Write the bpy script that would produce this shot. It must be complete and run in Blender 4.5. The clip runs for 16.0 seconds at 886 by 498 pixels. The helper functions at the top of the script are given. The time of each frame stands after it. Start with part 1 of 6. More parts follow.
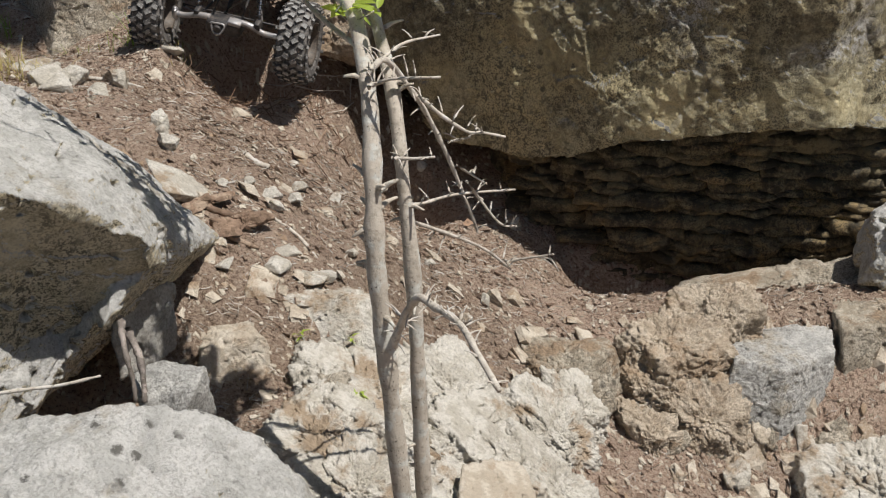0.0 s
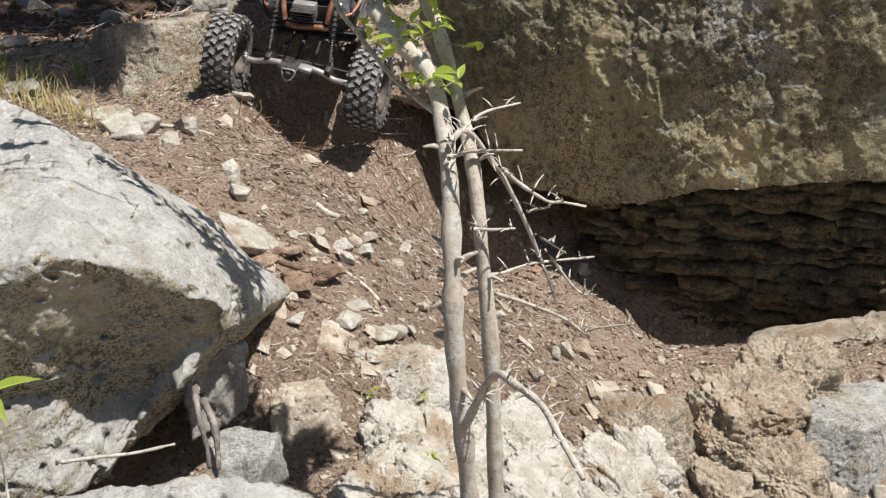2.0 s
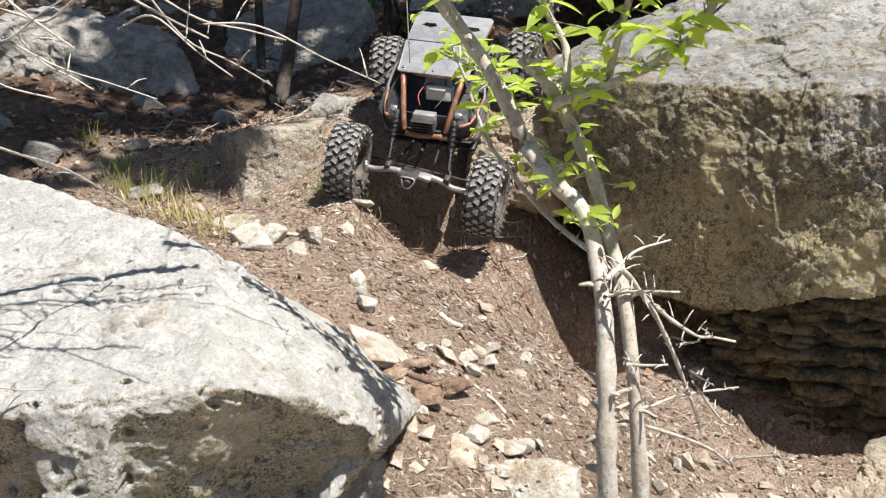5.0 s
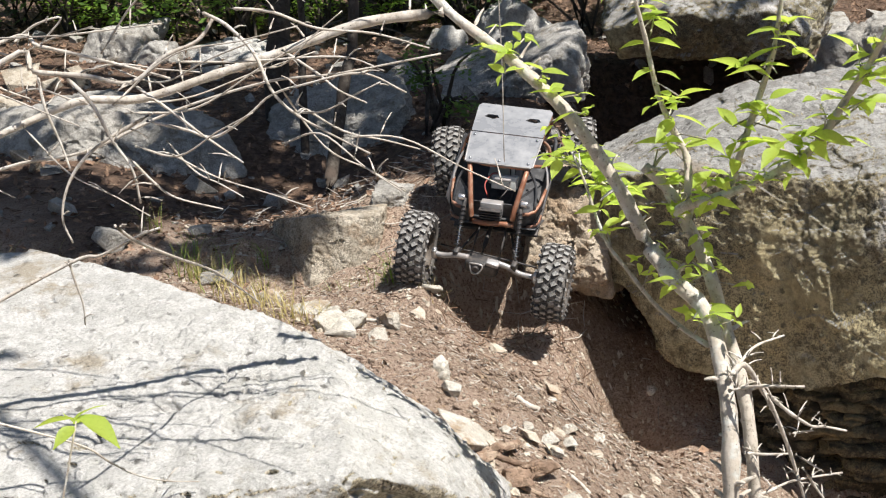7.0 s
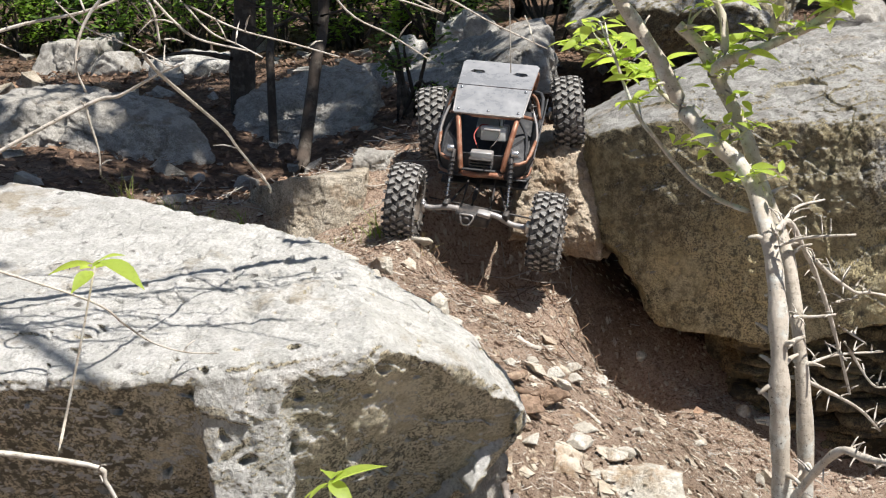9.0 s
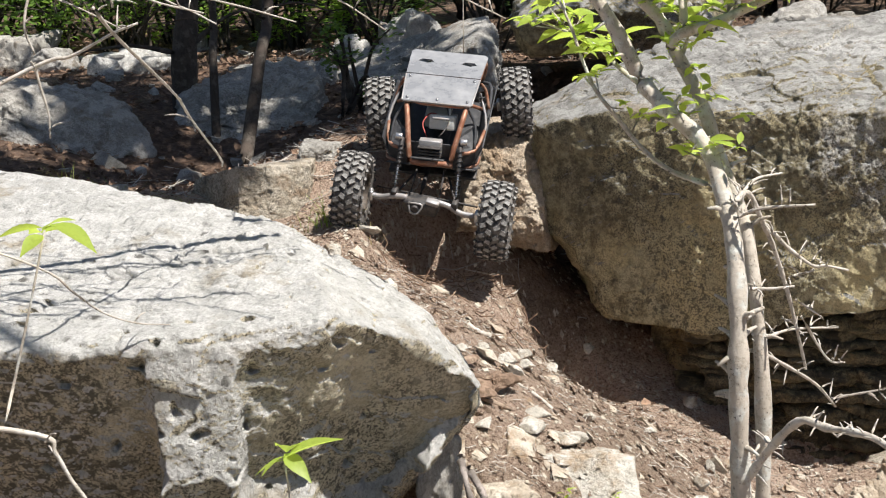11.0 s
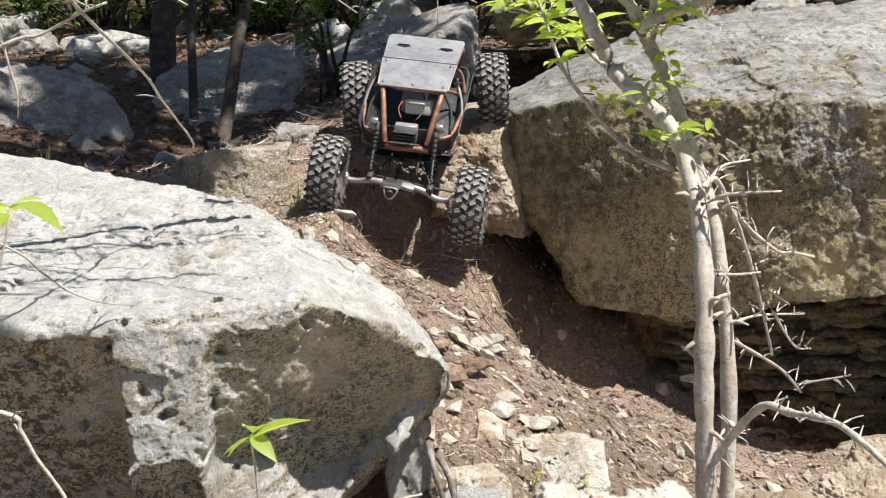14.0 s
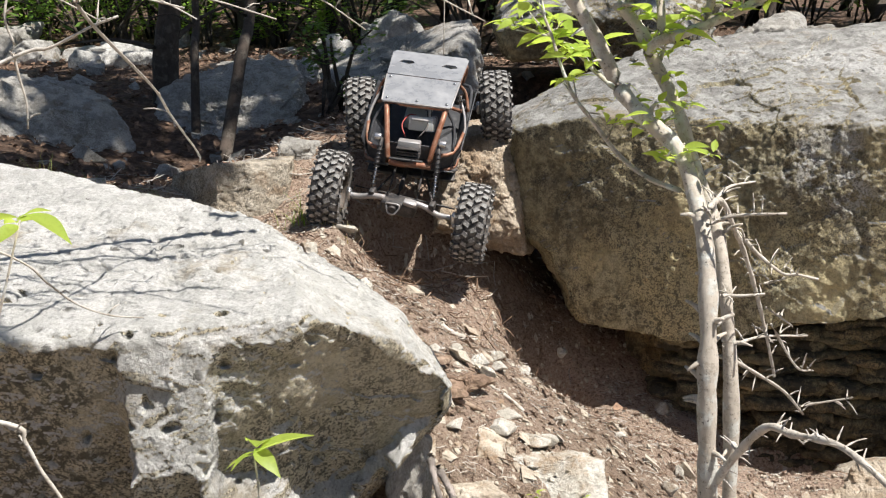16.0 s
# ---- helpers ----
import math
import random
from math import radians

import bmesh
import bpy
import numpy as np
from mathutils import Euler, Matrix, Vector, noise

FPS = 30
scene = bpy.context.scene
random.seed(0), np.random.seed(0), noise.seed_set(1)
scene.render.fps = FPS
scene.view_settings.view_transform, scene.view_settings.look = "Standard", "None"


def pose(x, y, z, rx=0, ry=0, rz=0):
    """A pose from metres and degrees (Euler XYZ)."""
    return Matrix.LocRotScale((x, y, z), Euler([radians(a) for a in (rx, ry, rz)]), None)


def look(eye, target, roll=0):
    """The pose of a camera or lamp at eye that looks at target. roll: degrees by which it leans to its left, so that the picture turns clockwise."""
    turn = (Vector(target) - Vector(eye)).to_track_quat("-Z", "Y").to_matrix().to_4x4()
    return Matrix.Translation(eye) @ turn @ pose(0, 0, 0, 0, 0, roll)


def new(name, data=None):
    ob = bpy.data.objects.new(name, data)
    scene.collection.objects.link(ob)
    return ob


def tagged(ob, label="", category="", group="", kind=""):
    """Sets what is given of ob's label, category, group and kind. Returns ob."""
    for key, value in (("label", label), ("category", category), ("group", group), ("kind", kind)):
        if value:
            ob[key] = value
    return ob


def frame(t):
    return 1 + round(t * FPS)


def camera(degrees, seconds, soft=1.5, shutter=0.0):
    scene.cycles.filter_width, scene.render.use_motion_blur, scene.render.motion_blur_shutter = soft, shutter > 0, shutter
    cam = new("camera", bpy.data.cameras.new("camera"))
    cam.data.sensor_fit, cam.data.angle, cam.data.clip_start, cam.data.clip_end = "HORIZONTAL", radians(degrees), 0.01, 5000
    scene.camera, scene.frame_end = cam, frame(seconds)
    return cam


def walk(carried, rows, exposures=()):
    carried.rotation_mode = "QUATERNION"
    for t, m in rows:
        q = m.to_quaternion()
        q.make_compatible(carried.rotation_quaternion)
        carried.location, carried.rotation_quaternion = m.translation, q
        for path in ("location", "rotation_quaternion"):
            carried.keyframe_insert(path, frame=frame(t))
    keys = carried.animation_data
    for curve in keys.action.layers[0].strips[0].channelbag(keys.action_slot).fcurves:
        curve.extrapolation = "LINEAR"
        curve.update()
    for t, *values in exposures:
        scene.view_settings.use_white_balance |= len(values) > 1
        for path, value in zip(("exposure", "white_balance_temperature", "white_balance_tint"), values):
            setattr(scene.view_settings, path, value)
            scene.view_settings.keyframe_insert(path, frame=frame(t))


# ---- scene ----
cam = camera(35.80, 16.0, soft=1.15)
# seconds, eye x y z, heading, pitch, roll
PATH = [
    (0, 0.3978, 0.0843, 1.0638, 3.084, -27.541, -1.553),
    (0.5, 0.4031, 0.0831, 1.0722, 3.138, -27.222, -1.488),
    (1, 0.404, 0.0794, 1.0686, 3.598, -26.931, -1.688),
    (1.5, 0.3863, 0.1022, 1.0921, 4.044, -26.936, -1.533),
    (2, 0.3731, 0.1273, 1.1052, 5.664, -26.844, -2.248),
    (2.5, 0.3697, 0.1385, 1.1254, 6.363, -26.165, -2.195),
    (3, 0.365, 0.1425, 1.1511, 6.956, -24.89, -2.237),
    (3.2, 0.3614, 0.1415, 1.1541, 7.281, -24.455, -2.377),
    (5.3, 0.2448, 0.1056, 1.1996, 8.512, -23.996, -3.133),
    (5.5, 0.2135, 0.0963, 1.2097, 8.58, -24.064, -3.163),
    (6, 0.1687, 0.0627, 1.2465, 8.717, -23.281, -3.019),
    (6.5, 0.136, 0.0393, 1.2578, 8.115, -22.733, -2.781),
    (7, 0.1269, 0.0266, 1.2667, 7.027, -21.403, -2.779),
    (7.5, 0.1084, 0.0091, 1.1944, 5.806, -19.213, -4.08),
    (8, 0.0467, 0.0012, 1.0869, 5.156, -18.868, -3.889),
    (8.5, 0.016, 0.0099, 1.0379, 4.663, -19.304, -3.181),
    (9, 0.014, 0.0038, 1.03, 3.83, -18.145, -2.308),
    (9.2, 0.0146, 0.0045, 1.029, 3.629, -18.2, -1.892),
    (11.3, -0.0114, 0.011, 0.978, 0.587, -17.606, -1.017),
    (11.5, -0.0114, 0.0132, 0.977, 0.379, -17.619, -0.705),
    (12, -0.0098, 0.0119, 0.9756, -0.062, -17.547, -0.499),
    (12.5, -0.0054, 0.0093, 0.9766, -0.289, -17.582, -0.429),
    (13, -0.0023, 0.0063, 0.9783, 0.212, -17.971, -0.638),
    (13.5, 0.0019, 0.003, 0.9808, 0.457, -18.328, -0.635),
    (14, 0.0043, 0.0028, 0.9796, 0.242, -18.181, -0.525),
    (14.5, 0.0016, 0.0002, 0.9811, 0.016, -17.893, 0.022),
    (15, -0.0031, -0.0002, 0.9812, -0.138, -17.722, 0.334),
    (15.5, -0.0056, 0, 0.9816, 0.246, -17.584, 0.326),
    (16, -0.0056, -0, 0.9821, 0.058, -17.528, 0.335),
]
walk(cam, [(t, pose(x, y, z, 90 + pitch, 0, yaw) @ pose(0, 0, 0, 0, 0, roll)) for t, x, y, z, yaw, pitch, roll in PATH],
     [(0, 0.03), (0.6, 0.06), (1.1, 0.22), (1.8, 0.27), (2.8, 0.73), (11, 0.68), (16, 0.68)])
# ---- light ----
SUN_TO = Vector((0.42, -0.17, 1.0)).normalized()
sun_el = math.asin(SUN_TO.z)
sun_az = math.atan2(SUN_TO.x, SUN_TO.y)
world = bpy.data.worlds.new("sky")
scene.world = world
world.use_nodes = True
wn = world.node_tree.nodes
sky = wn.new("ShaderNodeTexSky")
sky.sky_type, sky.sun_disc = "NISHITA", False
sky.sun_elevation, sky.sun_rotation = sun_el, sun_az
world.node_tree.links.new(sky.outputs[0], wn["Background"].inputs[0])
wn["Background"].inputs[1].default_value = 0.049
sun = new("sun", bpy.data.lights.new("sun", "SUN"))
sun.data.energy, sun.data.angle, sun.data.color = 4.9, radians(0.55), (1.0, 0.95, 0.885)
sun.matrix_world = look(SUN_TO * 30, (0, 0, 0))


# ---- materials ----
def N(nt, kind, props=None, **ins):
    """A node; inputs by name with _ for a blank, or in0, in1 ... by place."""
    n = nt.nodes.new("ShaderNode" + kind)
    for k, v in (props or {}).items():
        setattr(n, k, v)
    for k, v in ins.items():
        s = n.inputs[int(k[2:])] if k[:2] == "in" and k[2:].isdigit() else n.inputs[k.replace("_", " ")]
        if isinstance(v, bpy.types.NodeSocket):
            nt.links.new(v, s)
        elif isinstance(v, (tuple, list)) and len(v) == 3 and s.type == "RGBA":
            s.default_value = (*v, 1)
        else:
            s.default_value = v
    return n


def start(name, rough=0.8, metal=0.0):
    m = bpy.data.materials.new(name)
    m.use_nodes = True
    nt = m.node_tree
    b = nt.nodes["Principled BSDF"]
    b.inputs["Roughness"].default_value, b.inputs["Metallic"].default_value = rough, metal
    return m, nt, b


def where(nt):
    return N(nt, "NewGeometry").outputs["Position"]


def fuzz(nt, p, scale, detail=4, rough=0.6, **kw):
    return N(nt, "TexNoise", None, Vector=p, Scale=scale, Detail=detail, Roughness=rough, **kw).outputs["Fac"]


def step(nt, v, lo, hi, a=0.0, b=1.0):
    return N(nt, "MapRange", None, Value=v, From_Min=lo, From_Max=hi, To_Min=a, To_Max=b).outputs[0]


def blend(nt, f, a, b):
    n = N(nt, "Mix", {"data_type": "RGBA"})
    for s, v in ((n.inputs[0], f), (n.inputs[6], a), (n.inputs[7], b)):
        if isinstance(v, bpy.types.NodeSocket):
            nt.links.new(v, s)
        else:
            s.default_value = (*v, 1) if isinstance(v, tuple) else v
    return n.outputs[2]


def math2(nt, op, a, b=0.0):
    return N(nt, "Math", {"operation": op}, in0=a, in1=b).outputs[0]


def relief(nt, b, h, strength, dist, under=None):
    n = N(nt, "Bump", None, Height=h, Strength=strength, Distance=dist)
    if under:
        nt.links.new(under, n.inputs["Normal"])
    nt.links.new(n.outputs[0], b.inputs["Normal"])
    return n.outputs[0]


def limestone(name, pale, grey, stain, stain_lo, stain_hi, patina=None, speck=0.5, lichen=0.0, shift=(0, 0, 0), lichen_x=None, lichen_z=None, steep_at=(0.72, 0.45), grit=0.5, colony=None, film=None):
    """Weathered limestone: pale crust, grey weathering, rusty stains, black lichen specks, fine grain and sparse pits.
    patina: three colours mixed in over its steep sides, by the tilt of the face."""
    m, nt, b = start(name, 0.92)
    p = N(nt, "VectorMath", {"operation": "ADD"}, in0=where(nt), in1=shift).outputs[0]
    big, mid, fine = fuzz(nt, p, 4.0, 5), fuzz(nt, p, 26, 8, 0.72), fuzz(nt, p, 240, 5, 0.75)
    col = blend(nt, step(nt, mid, 0.455, 0.545), pale, grey)
    col = blend(nt, step(nt, fuzz(nt, p, 9, 6, 0.7), stain_lo, stain_hi), col, stain)
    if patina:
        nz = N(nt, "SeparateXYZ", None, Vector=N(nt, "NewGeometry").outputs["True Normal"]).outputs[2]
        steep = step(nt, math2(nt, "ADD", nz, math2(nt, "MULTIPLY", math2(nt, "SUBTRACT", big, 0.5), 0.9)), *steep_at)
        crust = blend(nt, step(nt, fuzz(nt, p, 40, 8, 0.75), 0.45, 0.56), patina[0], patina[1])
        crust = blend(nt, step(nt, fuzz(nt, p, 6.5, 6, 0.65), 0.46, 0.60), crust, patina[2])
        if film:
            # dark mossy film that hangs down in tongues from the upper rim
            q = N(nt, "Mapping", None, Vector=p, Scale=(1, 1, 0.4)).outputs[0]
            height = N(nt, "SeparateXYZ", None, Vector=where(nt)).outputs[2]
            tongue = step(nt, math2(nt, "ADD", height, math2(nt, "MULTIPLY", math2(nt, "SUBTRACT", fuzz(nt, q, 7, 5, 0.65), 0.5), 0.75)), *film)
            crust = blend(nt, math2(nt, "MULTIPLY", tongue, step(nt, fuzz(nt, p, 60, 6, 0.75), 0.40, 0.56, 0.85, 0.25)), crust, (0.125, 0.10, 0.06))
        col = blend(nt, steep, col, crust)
    if lichen:
        crust = math2(nt, "MULTIPLY", step(nt, fuzz(nt, p, 4.5, 3), 0.47, 0.55), step(nt, fuzz(nt, p, 34, 6, 0.8), 0.46, 0.52))
        if lichen_x:
            px = N(nt, "SeparateXYZ", None, Vector=where(nt)).outputs[0]
            crust = math2(nt, "MULTIPLY", crust, step(nt, px, lichen_x, lichen_x + 0.12))
        if lichen_z:
            pz = N(nt, "SeparateXYZ", None, Vector=where(nt)).outputs[2]
            crust = math2(nt, "MULTIPLY", crust, step(nt, math2(nt, "ADD", pz, math2(nt, "MULTIPLY", big, 0.2)), lichen_z + 0.1, lichen_z + 0.16))
        col = blend(nt, math2(nt, "MULTIPLY", crust, lichen), col, (0.55, 0.545, 0.53))
    # colonies of black lichen in loose patches, and lone specks painting the dark inside of pits
    patch = step(nt, fuzz(nt, p, 6, 6, 0.65), 0.37, 0.55)
    spots = math2(nt, "MAXIMUM", step(nt, fuzz(nt, p, 300, 4, 0.65), 0.515, 0.565), step(nt, fuzz(nt, p, 90, 6, 0.72), 0.55, 0.575))
    if patina:
        patch = math2(nt, "MULTIPLY", patch, step(nt, steep, 0.0, 1.0, 0.22, 1.0))
    if colony:
        # a dense dark colony that covers one end of the face
        thick = math2(nt, "MULTIPLY", step(nt, math2(nt, "ADD", N(nt, "SeparateXYZ", None, Vector=where(nt)).outputs[0], math2(nt, "MULTIPLY", math2(nt, "SUBTRACT", mid, 0.5), 0.5)), colony, colony - 0.05), steep)
        spots = math2(nt, "MAXIMUM", spots, math2(nt, "MULTIPLY", thick, step(nt, fuzz(nt, p, 75, 7, 0.72), 0.46, 0.53)))
        patch = math2(nt, "MAXIMUM", patch, thick)
    col = blend(nt, math2(nt, "MULTIPLY", math2(nt, "MULTIPLY", spots, patch), speck), col, (0.052, 0.046, 0.036))
    lone = step(nt, math2(nt, "ADD", N(nt, "TexVoronoi", None, Vector=p, Scale=34).outputs["Distance"], math2(nt, "MULTIPLY", math2(nt, "SUBTRACT", fine, 0.5), 0.6)), 0.24, 0.16)
    col = blend(nt, math2(nt, "MULTIPLY", lone, math2(nt, "MULTIPLY", step(nt, fuzz(nt, p, 17, 3), 0.50, 0.58), speck)), col, (0.06, 0.055, 0.045))
    # grit in the grain
    col = blend(nt, step(nt, fine, 0.51, 0.60, 0.0, grit), col, blend(nt, 0.6, col, (0.10, 0.085, 0.065)))
    nt.links.new(col, b.inputs["Base Color"])
    hole = math2(nt, "MULTIPLY", step(nt, N(nt, "TexVoronoi", None, Vector=p, Scale=48).outputs["Distance"], 0.28, 0.12), step(nt, fuzz(nt, p, 13, 2), 0.53, 0.62))
    h = math2(nt, "ADD", math2(nt, "MULTIPLY", fine, 0.45), math2(nt, "MULTIPLY", mid, 1.0))
    h = math2(nt, "SUBTRACT", h, math2(nt, "MULTIPLY", hole, 0.5))
    relief(nt, b, h, 0.9, 0.012)
    return m


def soil(name):
    m, nt, b = start(name, 0.97)
    p = where(nt)
    big, mid, fine = fuzz(nt, p, 3.0, 4), fuzz(nt, p, 28, 6, 0.7), fuzz(nt, p, 190, 6, 0.75)
    col = blend(nt, step(nt, mid, 0.35, 0.66), (0.43, 0.30, 0.225), (0.64, 0.48, 0.375))
    col = blend(nt, step(nt, big, 0.42, 0.62), col, blend(nt, 0.5, col, (0.26, 0.19, 0.13)))
    col = blend(nt, step(nt, fine, 0.52, 0.60), col, (0.62, 0.50, 0.39))
    col = blend(nt, step(nt, fine, 0.455, 0.39), col, (0.15, 0.095, 0.068))
    col = blend(nt, step(nt, fuzz(nt, p, 0.8, 5, 0.65), 0.50, 0.66, 0, 0.5), col, (0.26, 0.185, 0.125))
    # leaf mould of the wood floor, behind the rocks
    y = N(nt, "SeparateXYZ", None, Vector=p).outputs[1]
    wood = step(nt, math2(nt, "ADD", math2(nt, "ADD", y, math2(nt, "MULTIPLY", big, 0.6)), math2(nt, "MULTIPLY", math2(nt, "SUBTRACT", fuzz(nt, p, 0.5, 3), 0.5), 3.0)), 2.95, 3.3)
    mould = blend(nt, step(nt, fuzz(nt, p, 45, 5, 0.7), 0.4, 0.62), (0.10, 0.062, 0.042), (0.24, 0.155, 0.105))
    col = blend(nt, wood, col, mould)
    nt.links.new(col, b.inputs["Base Color"])
    h = math2(nt, "ADD", math2(nt, "MULTIPLY", fine, 0.7), mid)
    relief(nt, b, h, 1.0, 0.02)
    return m


def bark(name, a, c, patch, scale=60, dirt=0.8):
    m, nt, b = start(name, 0.85)
    p = where(nt)
    q = N(nt, "Mapping", None, Vector=p, Scale=(1, 1, 0.35)).outputs[0]
    n1, n2 = fuzz(nt, q, scale, 5, 0.65), fuzz(nt, p, 38, 4)
    col = blend(nt, step(nt, n1, 0.35, 0.65), a, c)
    col = blend(nt, step(nt, n2, 0.52, 0.60), col, patch)
    col = blend(nt, step(nt, fuzz(nt, p, 95, 5, 0.7), 0.53, 0.60, 0, dirt), col, (a[0] * 0.42, a[1] * 0.40, a[2] * 0.36))
    col = blend(nt, step(nt, fuzz(nt, p, 300, 3), 0.62, 0.72), col, (0.06, 0.05, 0.04))
    nt.links.new(col, b.inputs["Base Color"])
    relief(nt, b, math2(nt, "ADD", n1, fuzz(nt, p, 120, 4, 0.7)), 0.4, 0.004)
    return m


def leafy(name, a, c, glow=0.55):
    m = bpy.data.materials.new(name)
    m.use_nodes = True
    nt = m.node_tree
    nt.nodes.remove(nt.nodes["Principled BSDF"])
    r = N(nt, "NewGeometry").outputs["Random Per Island"]
    col = blend(nt, r, a, c)
    col = blend(nt, step(nt, fuzz(nt, where(nt), 260, 3), 0.5, 0.75, 0, 0.35), col, (a[0] * 0.5, a[1] * 0.5, a[2] * 0.5))
    d = N(nt, "BsdfPrincipled", None, Base_Color=col, Roughness=0.45)
    t = N(nt, "BsdfTranslucent", None, Color=blend(nt, 0.5, col, (c[0] * 1.5, c[1] * 1.4, c[2])))
    x = N(nt, "MixShader", None, Fac=glow)
    nt.links.new(d.outputs[0], x.inputs[1])
    nt.links.new(t.outputs[0], x.inputs[2])
    nt.links.new(x.outputs[0], nt.nodes["Material Output"].inputs[0])
    return m


def worn(name, base, dust, amount, rough=0.5, metal=0.0, scale=40, bump=0.2, lo=0.45, hi=0.7):
    """Painted, moulded or machined surface under dust and scuffs."""
    m, nt, b = start(name, rough, metal)
    p = N(nt, "TexCoord").outputs["Object"]
    n1, n2 = fuzz(nt, p, scale, 5, 0.7), fuzz(nt, p, scale * 7, 4, 0.7)
    f = math2(nt, "MULTIPLY", step(nt, math2(nt, "ADD", math2(nt, "MULTIPLY", n1, 0.65), math2(nt, "MULTIPLY", n2, 0.35)), lo, hi), amount)
    nt.links.new(blend(nt, f, base, dust), b.inputs["Base Color"])
    nt.links.new(step(nt, f, 0.0, 1.0, rough, 0.95), b.inputs["Roughness"])
    if metal:
        nt.links.new(step(nt, f, 0.0, 1.0, metal, 0.0), b.inputs["Metallic"])
    relief(nt, b, n2, bump, 0.001)
    return m


ROCK_W = limestone("limestone_white", (0.62, 0.61, 0.58), (0.49, 0.485, 0.465), (0.44, 0.39, 0.31), 0.56, 0.66, None, 0.45, 0, (9, 3, 4))
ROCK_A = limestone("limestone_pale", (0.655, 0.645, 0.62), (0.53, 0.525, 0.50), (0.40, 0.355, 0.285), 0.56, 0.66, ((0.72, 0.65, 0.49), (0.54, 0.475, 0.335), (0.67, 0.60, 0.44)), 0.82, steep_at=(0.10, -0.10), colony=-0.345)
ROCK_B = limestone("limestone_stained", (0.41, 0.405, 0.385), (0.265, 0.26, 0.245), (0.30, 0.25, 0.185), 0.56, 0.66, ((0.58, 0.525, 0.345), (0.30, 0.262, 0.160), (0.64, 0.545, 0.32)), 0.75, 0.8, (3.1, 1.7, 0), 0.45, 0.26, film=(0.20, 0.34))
ROCK_C = limestone("limestone_ochre", (0.58, 0.52, 0.425), (0.41, 0.355, 0.275), (0.37, 0.27, 0.18), 0.51, 0.60, None, 0.6, 0, (7, 2, 1))
ROCK_D = limestone("limestone_grey", (0.50, 0.48, 0.44), (0.34, 0.325, 0.295), (0.24, 0.20, 0.15), 0.55, 0.65, None, 0.35, 0.5, (1, 5, 2))
# brown strata, darkened further to paint in the shade of the deep recess
ROCK_E = limestone("limestone_strata_shaded", (0.25, 0.205, 0.12), (0.066, 0.054, 0.034), (0.34, 0.25, 0.125), 0.51, 0.60, None, 0.9, 0, (4, 9, 2))
ROCK_F = limestone("limestone_cream", (0.73, 0.695, 0.625), (0.58, 0.54, 0.465), (0.45, 0.35, 0.25), 0.54, 0.62, None, 0.2, 0, (5, 4, 3), grit=0.25)
CHIP = limestone("limestone_chip", (0.72, 0.65, 0.545), (0.56, 0.48, 0.38), (0.42, 0.30, 0.20), 0.52, 0.62, None, 0.12, 0, (2, 2, 8), grit=0.2)
CRUMB = limestone("limestone_crumbling", (0.62, 0.53, 0.42), (0.47, 0.385, 0.29), (0.42, 0.31, 0.21), 0.50, 0.60, None, 0.3, 0, (6, 1, 7))
SOIL = soil("reddish_soil")
BARK_PALE = bark("bark_pale", (0.54, 0.49, 0.42), (0.42, 0.375, 0.315), (0.55, 0.55, 0.51), 45, 0.45)
BARK_DEAD = bark("dead_wood", (0.58, 0.535, 0.475), (0.43, 0.385, 0.33), (0.55, 0.52, 0.48), 60, 0.5)
BARK_DARK = bark("bark_dark", (0.075, 0.055, 0.042), (0.035, 0.028, 0.022), (0.095, 0.08, 0.065), 35)
WOOD_CHIP = bark("weathered_wood", (0.27, 0.185, 0.13), (0.14, 0.09, 0.062), (0.33, 0.25, 0.185), 40)
LEAF = leafy("leaf_bright", (0.29, 0.44, 0.05), (0.52, 0.66, 0.14), 0.6)
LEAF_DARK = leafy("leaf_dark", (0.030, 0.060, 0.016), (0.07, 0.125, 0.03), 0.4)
GRASS = leafy("grass_dry", (0.30, 0.26, 0.09), (0.22, 0.30, 0.06), 0.4)
DRIFT = bark("grey_root", (0.25, 0.215, 0.19), (0.13, 0.11, 0.095), (0.36, 0.31, 0.28), 70)
NEEDLE = bark("needle_litter", (0.22, 0.135, 0.085), (0.12, 0.07, 0.045), (0.34, 0.25, 0.17), 90)


# ---- making ----
def pn(P, seed=0):
    """Gradient noise at the rows of P, about -1 to 1."""
    P = np.asarray(P, float)
    i = np.floor(P).astype(np.int64)
    f = P - i
    u = f * f * f * (f * (f * 6 - 15) + 10)
    out = 0
    for dx in (0, 1):
        for dy in (0, 1):
            for dz in (0, 1):
                h = ((i[:, 0] + dx) * 374761393 + (i[:, 1] + dy) * 668265263 + (i[:, 2] + dz) * 2147483647 + seed * 974711) & 0x7FFFFFFF
                h = ((h ^ (h >> 13)) * 1274126177) & 0x7FFFFFFF
                h = h ^ (h >> 16)
                a = (h & 1023) / 1023 * 2 * np.pi
                z = ((h >> 10) & 1023) / 511.5 - 1
                r = np.sqrt(np.maximum(0, 1 - z * z))
                g = (f[:, 0] - dx) * r * np.cos(a) + (f[:, 1] - dy) * r * np.sin(a) + (f[:, 2] - dz) * z
                w = (u[:, 0] if dx else 1 - u[:, 0]) * (u[:, 1] if dy else 1 - u[:, 1]) * (u[:, 2] if dz else 1 - u[:, 2])
                out = out + w * g
    return out * 1.6


def fbm(P, octaves=4, seed=0, gain=0.5):
    out, amp = 0, 1.0
    for o in range(octaves):
        out = out + amp * pn(P * 2.0**o, seed + o)
        amp *= gain
    return out


